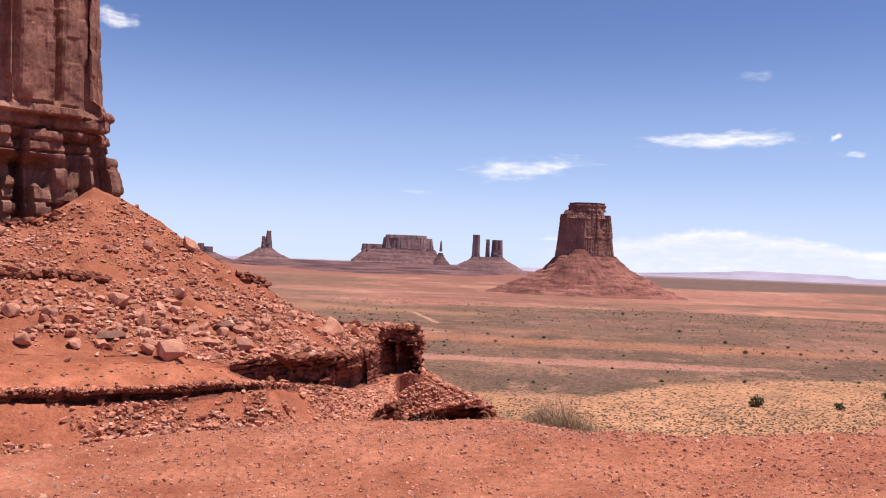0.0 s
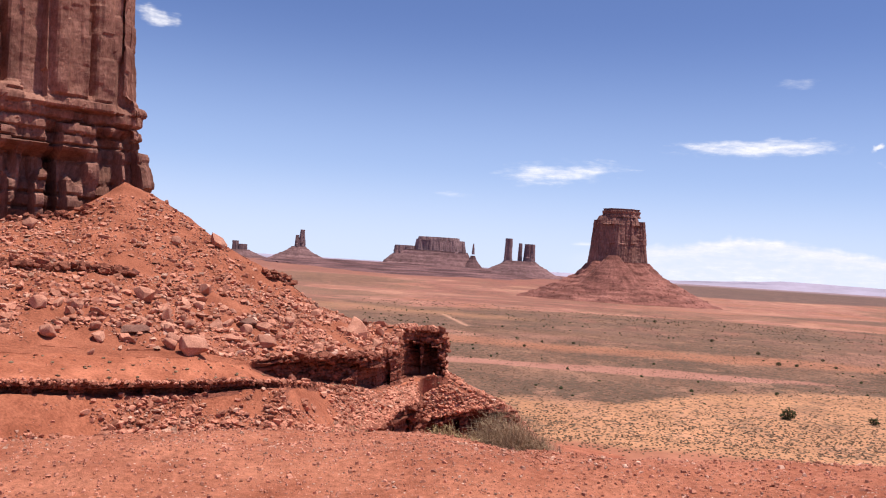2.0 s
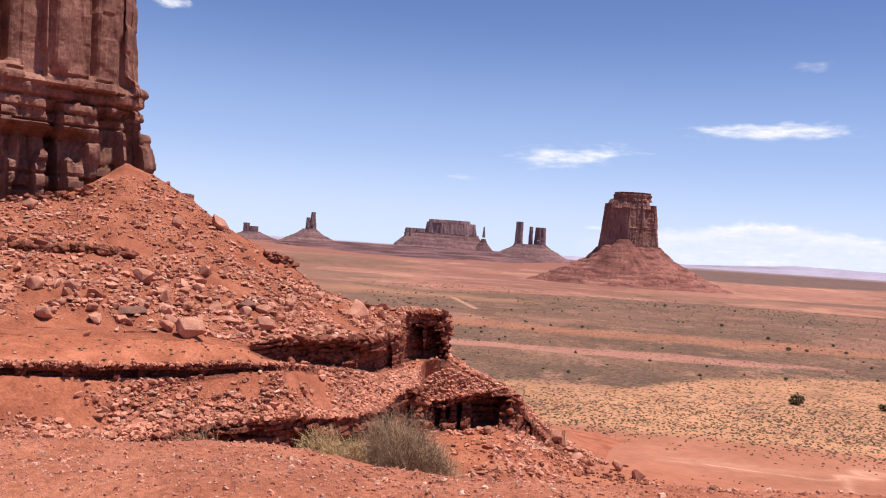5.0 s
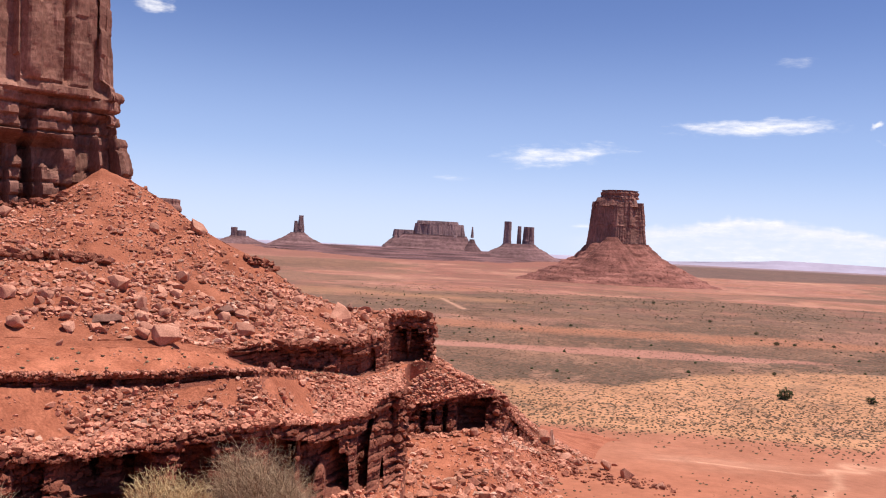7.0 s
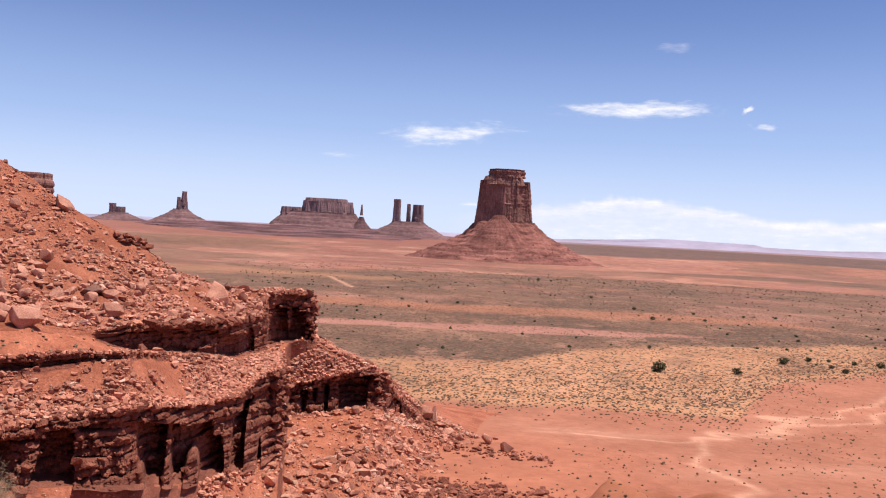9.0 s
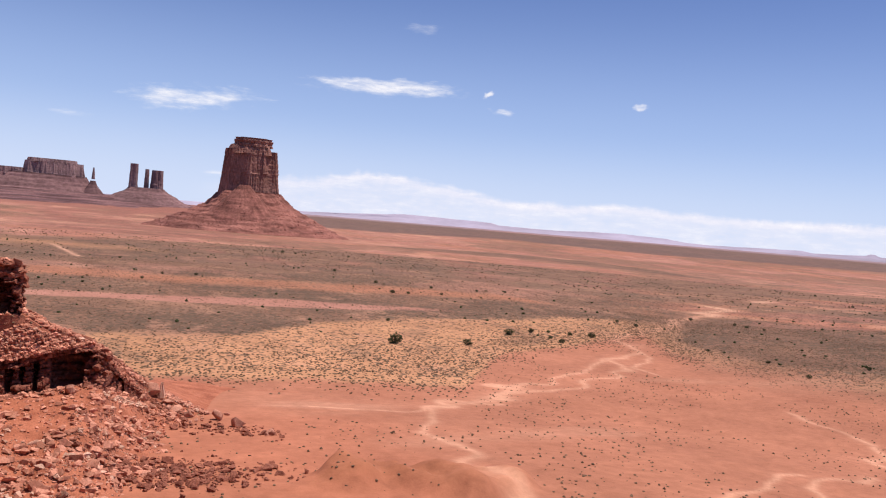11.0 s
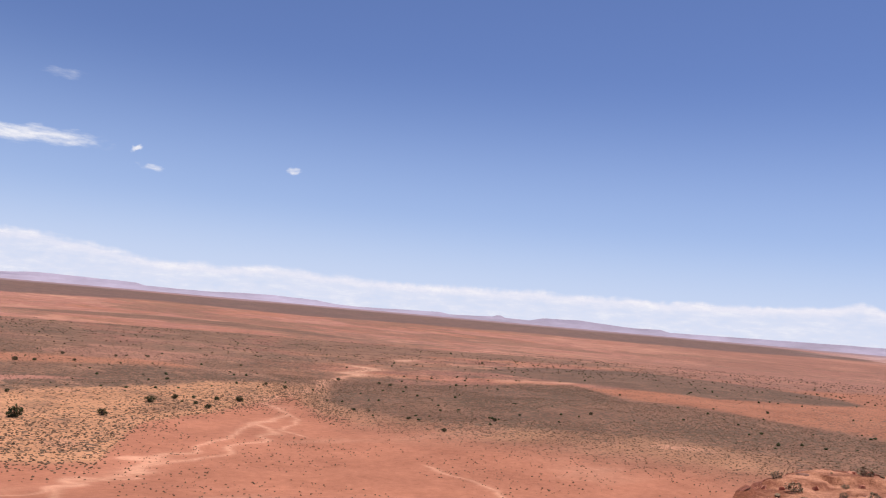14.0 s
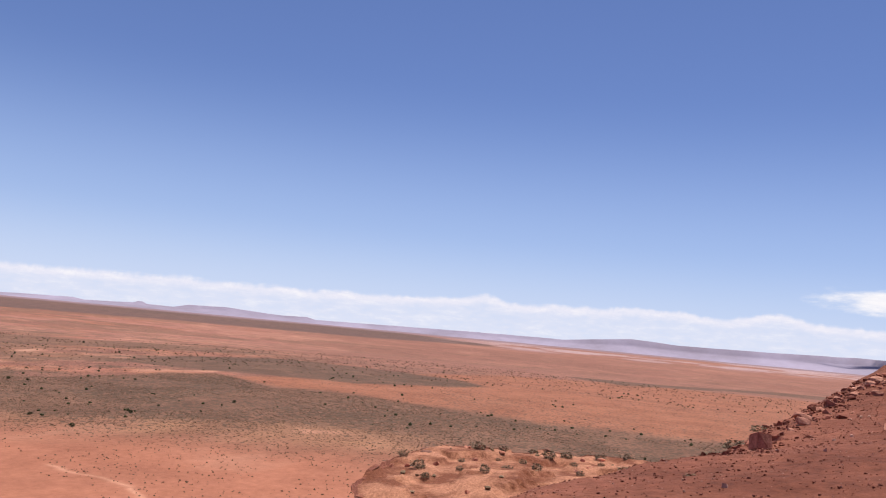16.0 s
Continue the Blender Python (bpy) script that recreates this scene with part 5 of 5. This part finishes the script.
JUNIPERS = [(118, 320, 5.3), (150, 322, 3.7), (183, 351, 4.1), (199, 360, 2.7), (199, 331, 2.5), (217, 355, 2.2), (226, 350, 3.5), (200, 343, 2.1), (256, 247, 2.1), (267, 280, 1.8), (352, 245, 1.7), (296, 256, 1.8), (320, 262, 1.3), (317, 237, 1.0), (183, 516, 3.2), (192, 580, 2.8), (194, 517, 2.2), (225, 557, 2.3), (217, 518, 2.2), (208, 984, 3.9), (191, 688, 2.8), (231, 430, 1.9), (280, 553, 2.0), (256, 549, 2.0)]
JUNIPERS += [(346, 431, 2.2), (359, 407, 2.1), (359, 397, 2.1), (361, 385, 1.7), (405, 351, 1.7), (264, 314, 1.6), (268, 308, 1.3), (281, 394, 2.5), (280, 411, 1.9), (273, 346, 1.4), (456, 298, 1.4), (627, 567, 2.7), (755, 736, 2.7), (137, 386, 1.9), (35, 539, 2.1), (49, 579, 1.9), (70, 580, 2.3), (27, 715, 2.3), (-57, 718, 1.9), (-84, 721, 1.9), (282, 970, 2.6), (3, 502, 1.6), (220, 971, 2.6)]
kinds = [juniper(s) for s in range(3)]
for k, (x, y, s) in enumerate(JUNIPERS):
    ob = kinds[k] if k < 3 else copy_thing(kinds[k % 3], Matrix())
    ob.matrix_basis = Matrix.LocRotScale((x, y, float(np.ravel(valley_z(np.array([x], float), np.array([y], float)))[0]) - 0.05 * s), Euler((0, 0, rnd.uniform(0, 6.28))), (s, s, s * rnd.uniform(0.75, 1.0)))


# fallen blocks on the butte's talus
mitten_tree = tree_of([o for o in mitten.children if o.name.startswith("talus")])
mq = np.random.default_rng(306)
ma, mr = mq.uniform(0, 6.28, 900), 80 + 150 * np.sqrt(mq.uniform(0, 1, 900))
mc = polar(9.3, 2200)
mp = [(mc[0] + r * math.cos(a), mc[1] + r * math.sin(a)) for a, r in zip(ma, mr)]
mp = [(x, y, drop(mitten_tree, x, y, 300.0)) for x, y in mp]
mp = np.array([p for p in mp if p[2] is not None])
tagged(new("fallen_blocks", rubble("fallen_blocks", mp, mq.uniform(1.0, 4.5, len(mp)), M["skirt"], 307)), "fallen rock blocks on the butte's talus cone", "rubble", kind="stuff")


# ---- near ground: pebbles, edge rocks and dry brush ----
near_tree = tree_of([overlook])
terr_tree = tree_of([top_ob])
g = np.random.default_rng(41)


def pebbles(name, count, x0, x1, y0, y1, lo, hi, mat, seed, label, thin=-0.4):
    q = np.random.default_rng(seed)
    x, y = q.uniform(x0, x1, count), q.uniform(y0, y1, count)
    k = (y < np.interp(x, EDGE_X, EDGE_Y) + 0.5) & (fbm(x / 1.6, y / 1.6, seed=seed) > thin)
    x, y = x[k], y[k]
    s = lo * (hi / lo) ** (q.uniform(0, 1, len(x)) ** 3.6)
    return tagged(new(name, rubble(name, np.stack([x, y, overlook_z(x, y)], -1), s, mat, seed)), label, "gravel", kind="stuff")


M["brown"] = node_mat("brown_gravel", (0.185, 0.063, 0.042), (0.286, 0.109, 0.071), 2.0, bump=0.3, island=True)
pebbles("gravel", 48000, -5, 9, 3.2, 9.4, 0.007, 0.032, M["stone"], 51, "fine red gravel over the overlook")
pebbles("gravel", 24000, -5, 9, 3.2, 9.4, 0.005, 0.02, M["paler"], 56, "fine pale grit over the overlook", -0.05)
pebbles("pale_pebbles", 6000, -5, 9, 3.2, 9.4, 0.007, 0.045, M["paler"], 52, "pale pebbles scattered over the overlook", 0.0)
pebbles("gravel", 20000, 12, 40, -6, 7.5, 0.01, 0.045, M["brown"], 53, "red gravel on the rising slope")
pebbles("pale_pebbles", 900, 12, 40, -4, 7.5, 0.015, 0.08, M["paler"], 54, "pale stones on the rising slope", -0.1)
SIDE = [(28.2, 4.6, 0.85), (24.2, 5.2, 0.5), (25.2, 5.1, 0.4), (31.5, 4.2, 0.9), (32.6, 3.9, 0.8), (33.6, 3.9, 0.9), (34.2, 3.6, 0.7), (36.5, 3.4, 0.8), (38.0, 3.0, 0.9), (39.5, 2.8, 1.0), (41, 2.3, 1.1), (42.5, 2.0, 1.0), (43.5, 1.6, 1.2), (45, 1.3, 1.3), (30.0, 4.9, 0.6), (35.2, 2.6, 0.5), (29.6, 2.2, 0.6), (40, 1.6, 0.7), (26.5, 4.9, 0.35), (44.2, 0.9, 0.9)]
for k, (x, y, s) in enumerate(SIDE[3:]):
    put("rock", BOULDERS[(k * 3) % 8], x, y, s * (0.3 + 0.14 * (k % 3)), "weathered red rock on the rim of the rising slope", "rocks along the slope rim", [near_tree], 0.15, 0.8, "rock")
cx = g.uniform(24, 47, 420)
cy = np.interp(cx, EDGE_X, EDGE_Y) - 0.25 + g.normal(0, 0.45, 420)
tagged(new("crest_rubble", rubble("crest_rubble", np.stack([cx, cy, overlook_z(cx, cy)], -1), 0.05 * 5 ** (g.uniform(0, 1, 420) ** 2.4) * (0.5 + (cx - 20) / 30), M["brown"], 58, coarse=0.2)), "broken red rubble along the slope crest", "rubble", kind="stuff")
bm = bmesh.new()
bmesh.ops.create_cube(bm, size=1.0)
for v in bm.verts:
    v.co += Vector((rnd.uniform(-0.09, 0.09), rnd.uniform(-0.09, 0.09), rnd.uniform(-0.09, 0.09)))
bmesh.ops.bevel(bm, geom=bm.edges[:], offset=0.05, segments=2, affect="EDGES")
bme = bpy.data.meshes.new("square_block")
bm.to_mesh(bme)
bm.free()
bme.materials.append(M["boulder"])
blk = tagged(new("square_block", bme), "square-cut red sandstone block on the slope rim", "rock")
blk.matrix_world = Matrix.LocRotScale((28.2, 4.75, (drop(near_tree, 28.2, 4.75) or 0) + 0.13), Euler((0.1, 0.22, 0.6)), (0.38, 0.34, 0.38))


LOBES = [(0, 0, 1.0), (0.5, -0.2, 0.85), (-0.45, 0.25, 0.8), (0.85, 0.1, 0.6), (0.1, 0.5, 0.75)]


def brush(name, count, seed, rx, ry, height, mat, lean=0.5, width=0.004, tangle=0.5):
    """A dry bush of fine bent twigs that start low and wander outwards."""
    q = np.random.default_rng(seed)
    verts, faces = [], []
    for _ in range(count):
        a, r = q.uniform(0, 6.28), math.sqrt(q.uniform(0, 1))
        lift = height * 0.8 * q.uniform(0, 1) ** 1.2 * (1 - 0.8 * r * r)
        lx, ly, big = LOBES[q.integers(0, len(LOBES))]
        lift *= big
        x, y = rx * (lx + 0.6 * big * r * math.cos(a)), ry * (ly + 0.6 * big * r * math.sin(a))
        ln = height * q.uniform(0.2, 0.5)
        da, tilt = a + q.normal(0, 1.4), lean * q.uniform(0.1, 1.5)
        p = np.array([x, y, lift - 0.05])
        way = np.array([math.cos(da) * math.sin(tilt), math.sin(da) * math.sin(tilt), math.cos(tilt)])
        turn = q.uniform(0, 3.14)
        side = np.array([math.cos(turn), math.sin(turn), 0.3]) * width
        base = len(verts)
        for k in range(5):
            w = side * (1 - 0.2 * k)
            verts += [p - w, p + w]
            p = p + way * ln / 4
            way = way + q.normal(0, tangle, 3)
            way /= np.linalg.norm(way)
        faces += [(base + 2 * k, base + 2 * k + 1, base + 2 * k + 3, base + 2 * k + 2) for k in range(4)]
    return mesh_from(name, verts, faces, mat)


M["straw"] = node_mat("straw_grass", (0.470, 0.323, 0.155), (0.588, 0.420, 0.223), 4.0, bump=0.0)
M["twig"] = node_mat("brown_twigs", (0.24, 0.15, 0.09), (0.36, 0.24, 0.15), 4.0, bump=0.0)


def shrub_at(name, x, y, seed, rx, ry, h, parts, label, tree, turn=0.0, group="", sink=0.0):
    ob = tagged(new(name), label, "bush", group)
    for k, (pn, count, mat, wd, ln) in enumerate(parts):
        part(pn, brush(pn, count, seed + k, rx, ry, h, mat, ln, wd), ob)
    ob.matrix_world = pose(x, y, (drop(tree, x, y) or 0) - sink, 0, 0, turn)
    return ob


shrub_at("dry_bush", 1.51, 11.1, 61, 0.56, 0.44, 0.84, (("twig_mass", 6000, M["twig"], 0.0025, 1.0), ("dry_foliage", 1800, M["dry"], 0.0025, 1.0)), "large dry brown bush at the edge of the overlook", near_tree, -38, sink=0.04)
shrub_at("straw_tuft", 0.82, 10.9, 63, 0.34, 0.3, 0.42, (("foliage", 1100, M["straw"], 0.003, 0.7),), "straw-coloured grass tuft beside the dry bush", near_tree)
shrub_at("straw_tuft", -0.22, 9.9, 65, 0.3, 0.2, 0.42, (("foliage", 450, M["dry"], 0.003, 0.9),), "small dry grass tuft at the overlook edge", near_tree)
shrub_at("straw_tuft", -0.75, 9.1, 66, 0.24, 0.16, 0.24, (("foliage", 450, M["dry"], 0.003, 0.9),), "small dry grass tuft at the overlook edge", near_tree)

# shrubs on the terrace
TSHRUB = [(58.6, 19.6, 0.9), (60.8, 18.4, 0.9), (62.2, 19.7, 0.7), (65.2, 18.8, 1.2), (55.9, 24.2, 1.2), (59, 26.6, 0.9), (55.3, 19.9, 0.8), (64.5, 23.5, 1.3), (67.5, 20.5, 1.0), (66.8, 18.0, 1.1), (69, 16.2, 1.0), (69.6, 14.4, 0.9), (68.8, 12.6, 1.1), (63, 16.6, 0.7), (57, 22.0, 0.6), (61, 23.4, 0.6), (58.6, 28.2, 1.1), (65.6, 15.4, 0.6), (53, 22.5, 0.7), (60, 15.5, 0.7), (67.2, 22.6, 0.9), (62.8, 21.5, 0.5)]
first = None
for k, (x, y, s) in enumerate(TSHRUB):
    x, y = 8.4 + 0.88 * (x - 8.4), 4.2 + 0.88 * (y - 4.2)
    if drop(terr_tree, x, y) is None:
        continue
    if first is None:
        first = tagged(new("shrub"), "rounded grey-green desert shrub on the slickrock terrace", "bush", "shrubs on the terrace")
        part("stems", brush("stems", 60, 71, 0.3, 0.3, 0.4, M["bark"], 0.6, 0.01), first)
        part("foliage", leaf_cloud("foliage", 420, 72, 0.46, 0.3, 0.28, 0.05, M["green"]), first)
        ob = first
    else:
        ob = copy_thing(first, Matrix())
    ob.matrix_basis = Matrix.LocRotScale((x, y, (drop(terr_tree, x, y) or -6) - 0.02), Euler((0, 0, k * 1.3)), (s * 0.75, s * 0.75, s * 0.75 * rnd.uniform(0.7, 1.0)))
for k, (x, y, s) in enumerate(((55.4, 23.6, 0.7), (56.6, 24.2, 0.6))):
    put("rock", SLABS[k % 3], x, y, s, "dark broken rock at the terrace edge", "rocks at the terrace edge", [terr_tree], 0.2, 0.4, "rock")
tq = np.random.default_rng(73)
tx, ty = tq.uniform(38, 63, 110), tq.uniform(6, 28, 110)
tp = [(x, y, drop(terr_tree, x, y)) for x, y in zip(tx, ty)]
tp = np.array([p for p in tp if p[2] is not None])
tagged(new("terrace_stones", rubble("terrace_stones", tp[::2], tq.uniform(0.1, 0.5, len(tp[::2])), M["stone"], 74)), "loose stones on the slickrock terrace", "rubble", kind="stuff")
tagged(new("terrace_tufts", tufts("terrace_tufts", tp[1::2], tq.uniform(0.12, 0.35, len(tp[1::2])), M["sage"], 75)), "dry tufts on the slickrock terrace", "scrub", kind="stuff")
for k, (x, y, s) in enumerate(((27.5, 5.6, 0.9), (29.5, 5.3, 1.1), (33, 4.9, 0.9), (22.6, 6.6, 0.4), (20.9, 5.4, 0.35))):
    ob = copy_thing(first, Matrix.LocRotScale((x, y, (drop(near_tree, x, y) or 0) - 0.05), Euler((0, 0, k)), (s, s, s * 0.7)))
    tagged(ob, "low dry shrub growing over the slope rim", "bush", "shrubs along the slope rim")


# ---- clouds, far off ----
# cloud sheets emit their own white in place of sunlight, brighter where noise peaks
def cloud_mat(name, scale, lo, hi, colour, power, stretch):
    m = bpy.data.materials.new(name)
    m.use_nodes = True
    n, l = m.node_tree.nodes, m.node_tree.links
    n.remove(n["Principled BSDF"])
    at = n.new("ShaderNodeAttribute")
    at.attribute_name = "body"
    sep = n.new("ShaderNodeSeparateColor")
    l.new(at.outputs["Color"], sep.inputs["Color"])
    geo, mp, tex = n.new("ShaderNodeNewGeometry"), n.new("ShaderNodeMapping"), n.new("ShaderNodeTexNoise")
    mp.inputs["Scale"].default_value = stretch
    tex.inputs["Scale"].default_value, tex.inputs["Detail"].default_value, tex.inputs["Roughness"].default_value = scale, 8, 0.66
    l.new(geo.outputs["Position"], mp.inputs["Vector"])
    l.new(mp.outputs["Vector"], tex.inputs["Vector"])
    add = n.new("ShaderNodeMath")
    add.operation = "ADD"
    l.new(tex.outputs["Fac"], add.inputs[0])
    l.new(sep.outputs["Red"], add.inputs[1])
    rng_ = n.new("ShaderNodeMapRange")
    rng_.interpolation_type = "SMOOTHSTEP"
    rng_.inputs["From Min"].default_value, rng_.inputs["From Max"].default_value = lo, hi
    l.new(add.outputs[0], rng_.inputs["Value"])
    mul = n.new("ShaderNodeMath")
    mul.operation = "MULTIPLY"
    l.new(rng_.outputs["Result"], mul.inputs[0])
    l.new(sep.outputs["Green"], mul.inputs[1])
    em, tr, mx = n.new("ShaderNodeEmission"), n.new("ShaderNodeBsdfTransparent"), n.new("ShaderNodeMixShader")
    em.inputs["Strength"].default_value = power
    lit = n.new("ShaderNodeMix")
    lit.data_type = "RGBA"
    lit.inputs[6].default_value, lit.inputs[7].default_value = (*colour, 1), (1.05, 1.02, 1.04, 1)
    glow = n.new("ShaderNodeMapRange")
    glow.inputs["From Min"].default_value, glow.inputs["From Max"].default_value = 0.52, 0.78
    l.new(tex.outputs["Fac"], glow.inputs["Value"])
    l.new(glow.outputs["Result"], lit.inputs["Factor"])
    l.new(lit.outputs[2], em.inputs["Color"])
    l.new(mul.outputs[0], mx.inputs["Fac"])
    l.new(tr.outputs[0], mx.inputs[1])
    l.new(em.outputs[0], mx.inputs[2])
    l.new(mx.outputs[0], n["Material Output"].inputs["Surface"])
    return m


M["wisp"] = cloud_mat("cloud_wisp", 0.0075, 0.72, 1.35, (0.98, 0.96, 1.0), 0.9, (0.8, 0.8, 3.4))
M["bank"] = cloud_mat("cloud_bank", 0.009, 0.42, 1.35, (0.92, 0.9, 1.0), 0.88, (0.7, 0.7, 3.0))


def cloud(az0, az1, el0, el1, body, mat, label, name="cloud", d=4880, n=60, rows=24):
    u, v = np.linspace(0, 1, n)[None], np.linspace(0, 1, rows)[:, None]
    az, e = np.radians(az0 + (az1 - az0) * u) + 0 * v, np.radians(el0 + (el1 - el0) * v) + 0 * u
    X, Y, Z = 5 + d * np.sin(az) * np.cos(e), 3 + d * np.cos(az) * np.cos(e), 1.8 + d * np.sin(e)
    me = mesh_from(name, np.stack([X, Y, Z], -1).reshape(-1, 3), grid_faces(n, rows), mat, flat=False)
    r, gr = body(u + 0 * v, v + 0 * u, np.degrees(az))
    c = np.ones((r.size, 4), np.float32)
    c[:, 0], c[:, 1] = r.ravel(), gr.ravel()
    me.color_attributes.new("body", "FLOAT_COLOR", "POINT").data.foreach_set("color", c.ravel())
    return tagged(new(name, me), label, "cloud", kind="structure")


def puff(slope=0.0, core=0.5, amount=0.62, faint=1.0):
    def f(u, v, az):
        k = 1 - np.hypot((u - 0.5) / 0.5, (v - core - slope * (u - 0.5)) / 0.42)
        k = k + 0.55 * fbm(u * 3.2 + 7 * core + az[0, 0], v * 2.0, seed=811, octaves=4)
        return amount * np.clip(k + 0.05, -0.5, 0.8), faint * smooth(-0.02, 0.2, np.minimum(np.minimum(u, 1 - u) * 2, np.minimum(v, 1 - v) * 2))
    return f


cloud(-23.4, -19.6, 13.0, 15.4, puff(-0.2, 0.5, 0.75), M["wisp"], "small white cloud in the blue sky")
cloud(-1.8, 11.8, 5.0, 8.0, puff(0.4, 0.5, 0.72), M["wisp"], "long wispy white cloud")
cloud(-3.2, 1.2, 4.3, 5.3, puff(0.2, 0.5, 0.52, 0.6), M["wisp"], "faint wisp of white cloud")
cloud(10.8, 23.6, 7.6, 9.5, puff(0.0, 0.5, 0.72), M["wisp"], "long wispy white cloud")
cloud(15.5, 22.5, 11.8, 13.0, puff(0.2, 0.5, 0.52, 0.5), M["wisp"], "faint wisp of white cloud")
cloud(23.8, 24.8, 8.2, 9.0, puff(0.5, 0.5, 0.9), M["wisp"], "tiny white cloud")
cloud(24.1, 26.4, 7.2, 7.9, puff(-0.2, 0.5, 0.75, 0.8), M["wisp"], "tiny white cloud")
cloud(33.5, 34.9, 8.0, 8.8, puff(0.0, 0.5, 0.7), M["wisp"], "small white puff of cloud")
cloud(5.2, 9.2, 1.6, 2.5, puff(0.3, 0.45, 0.5, 0.8), M["wisp"], "low white cloud behind the buttes")
cloud(88, 104, 2.9, 5.8, puff(0.3, 0.5, 0.95), M["wisp"], "white cloud above the horizon")
BANK_AZ = [2, 6, 9, 11, 14, 17, 19, 22, 26, 30, 33, 37, 42, 50, 58, 66, 69, 70.5, 72, 76, 80, 82, 86, 89, 91, 96, 110]
BANK_EL = [0.6, 1.2, 1.6, 2.0, 2.3, 2.95, 2.8, 2.4, 1.9, 1.8, 2.05, 1.9, 1.7, 1.9, 2.0, 2.1, 2.3, 2.8, 2.4, 2.4, 2.7, 2.7, 2.5, 3.0, 2.6, 2.4, 2.4]


def bank_body(u, v, az):
    top = np.interp(az, BANK_AZ, BANK_EL) + 0.16 * fbm(az / 1.6, 0, seed=801) + 0.14 * np.abs(fbm(az / 0.45, 0, seed=803))
    e = v * 4.0 - 0.3
    puffs = 0.22 * np.abs(fbm(az / 0.8, e / 0.35, seed=802))
    w = np.interp(az, [10, 25, 60, 80], [0.6, 0.5, 0.3, 0.25])
    return 0.46 + puffs - 1.0 * smooth(top - w, top + w, e) + 0.2 * smooth(top - 0.9, top - 0.3, e), smooth(5, 12, az) * (0.66 + 0.31 * smooth(top - 0.75, top - 0.2, e)) * smooth(3.7, 3.4, e)


cloud(2, 110, -0.3, 3.7, bank_body, M["bank"], "long bank of pale cumulus along the horizon", "cloud_bank", 4930, 900, 60)
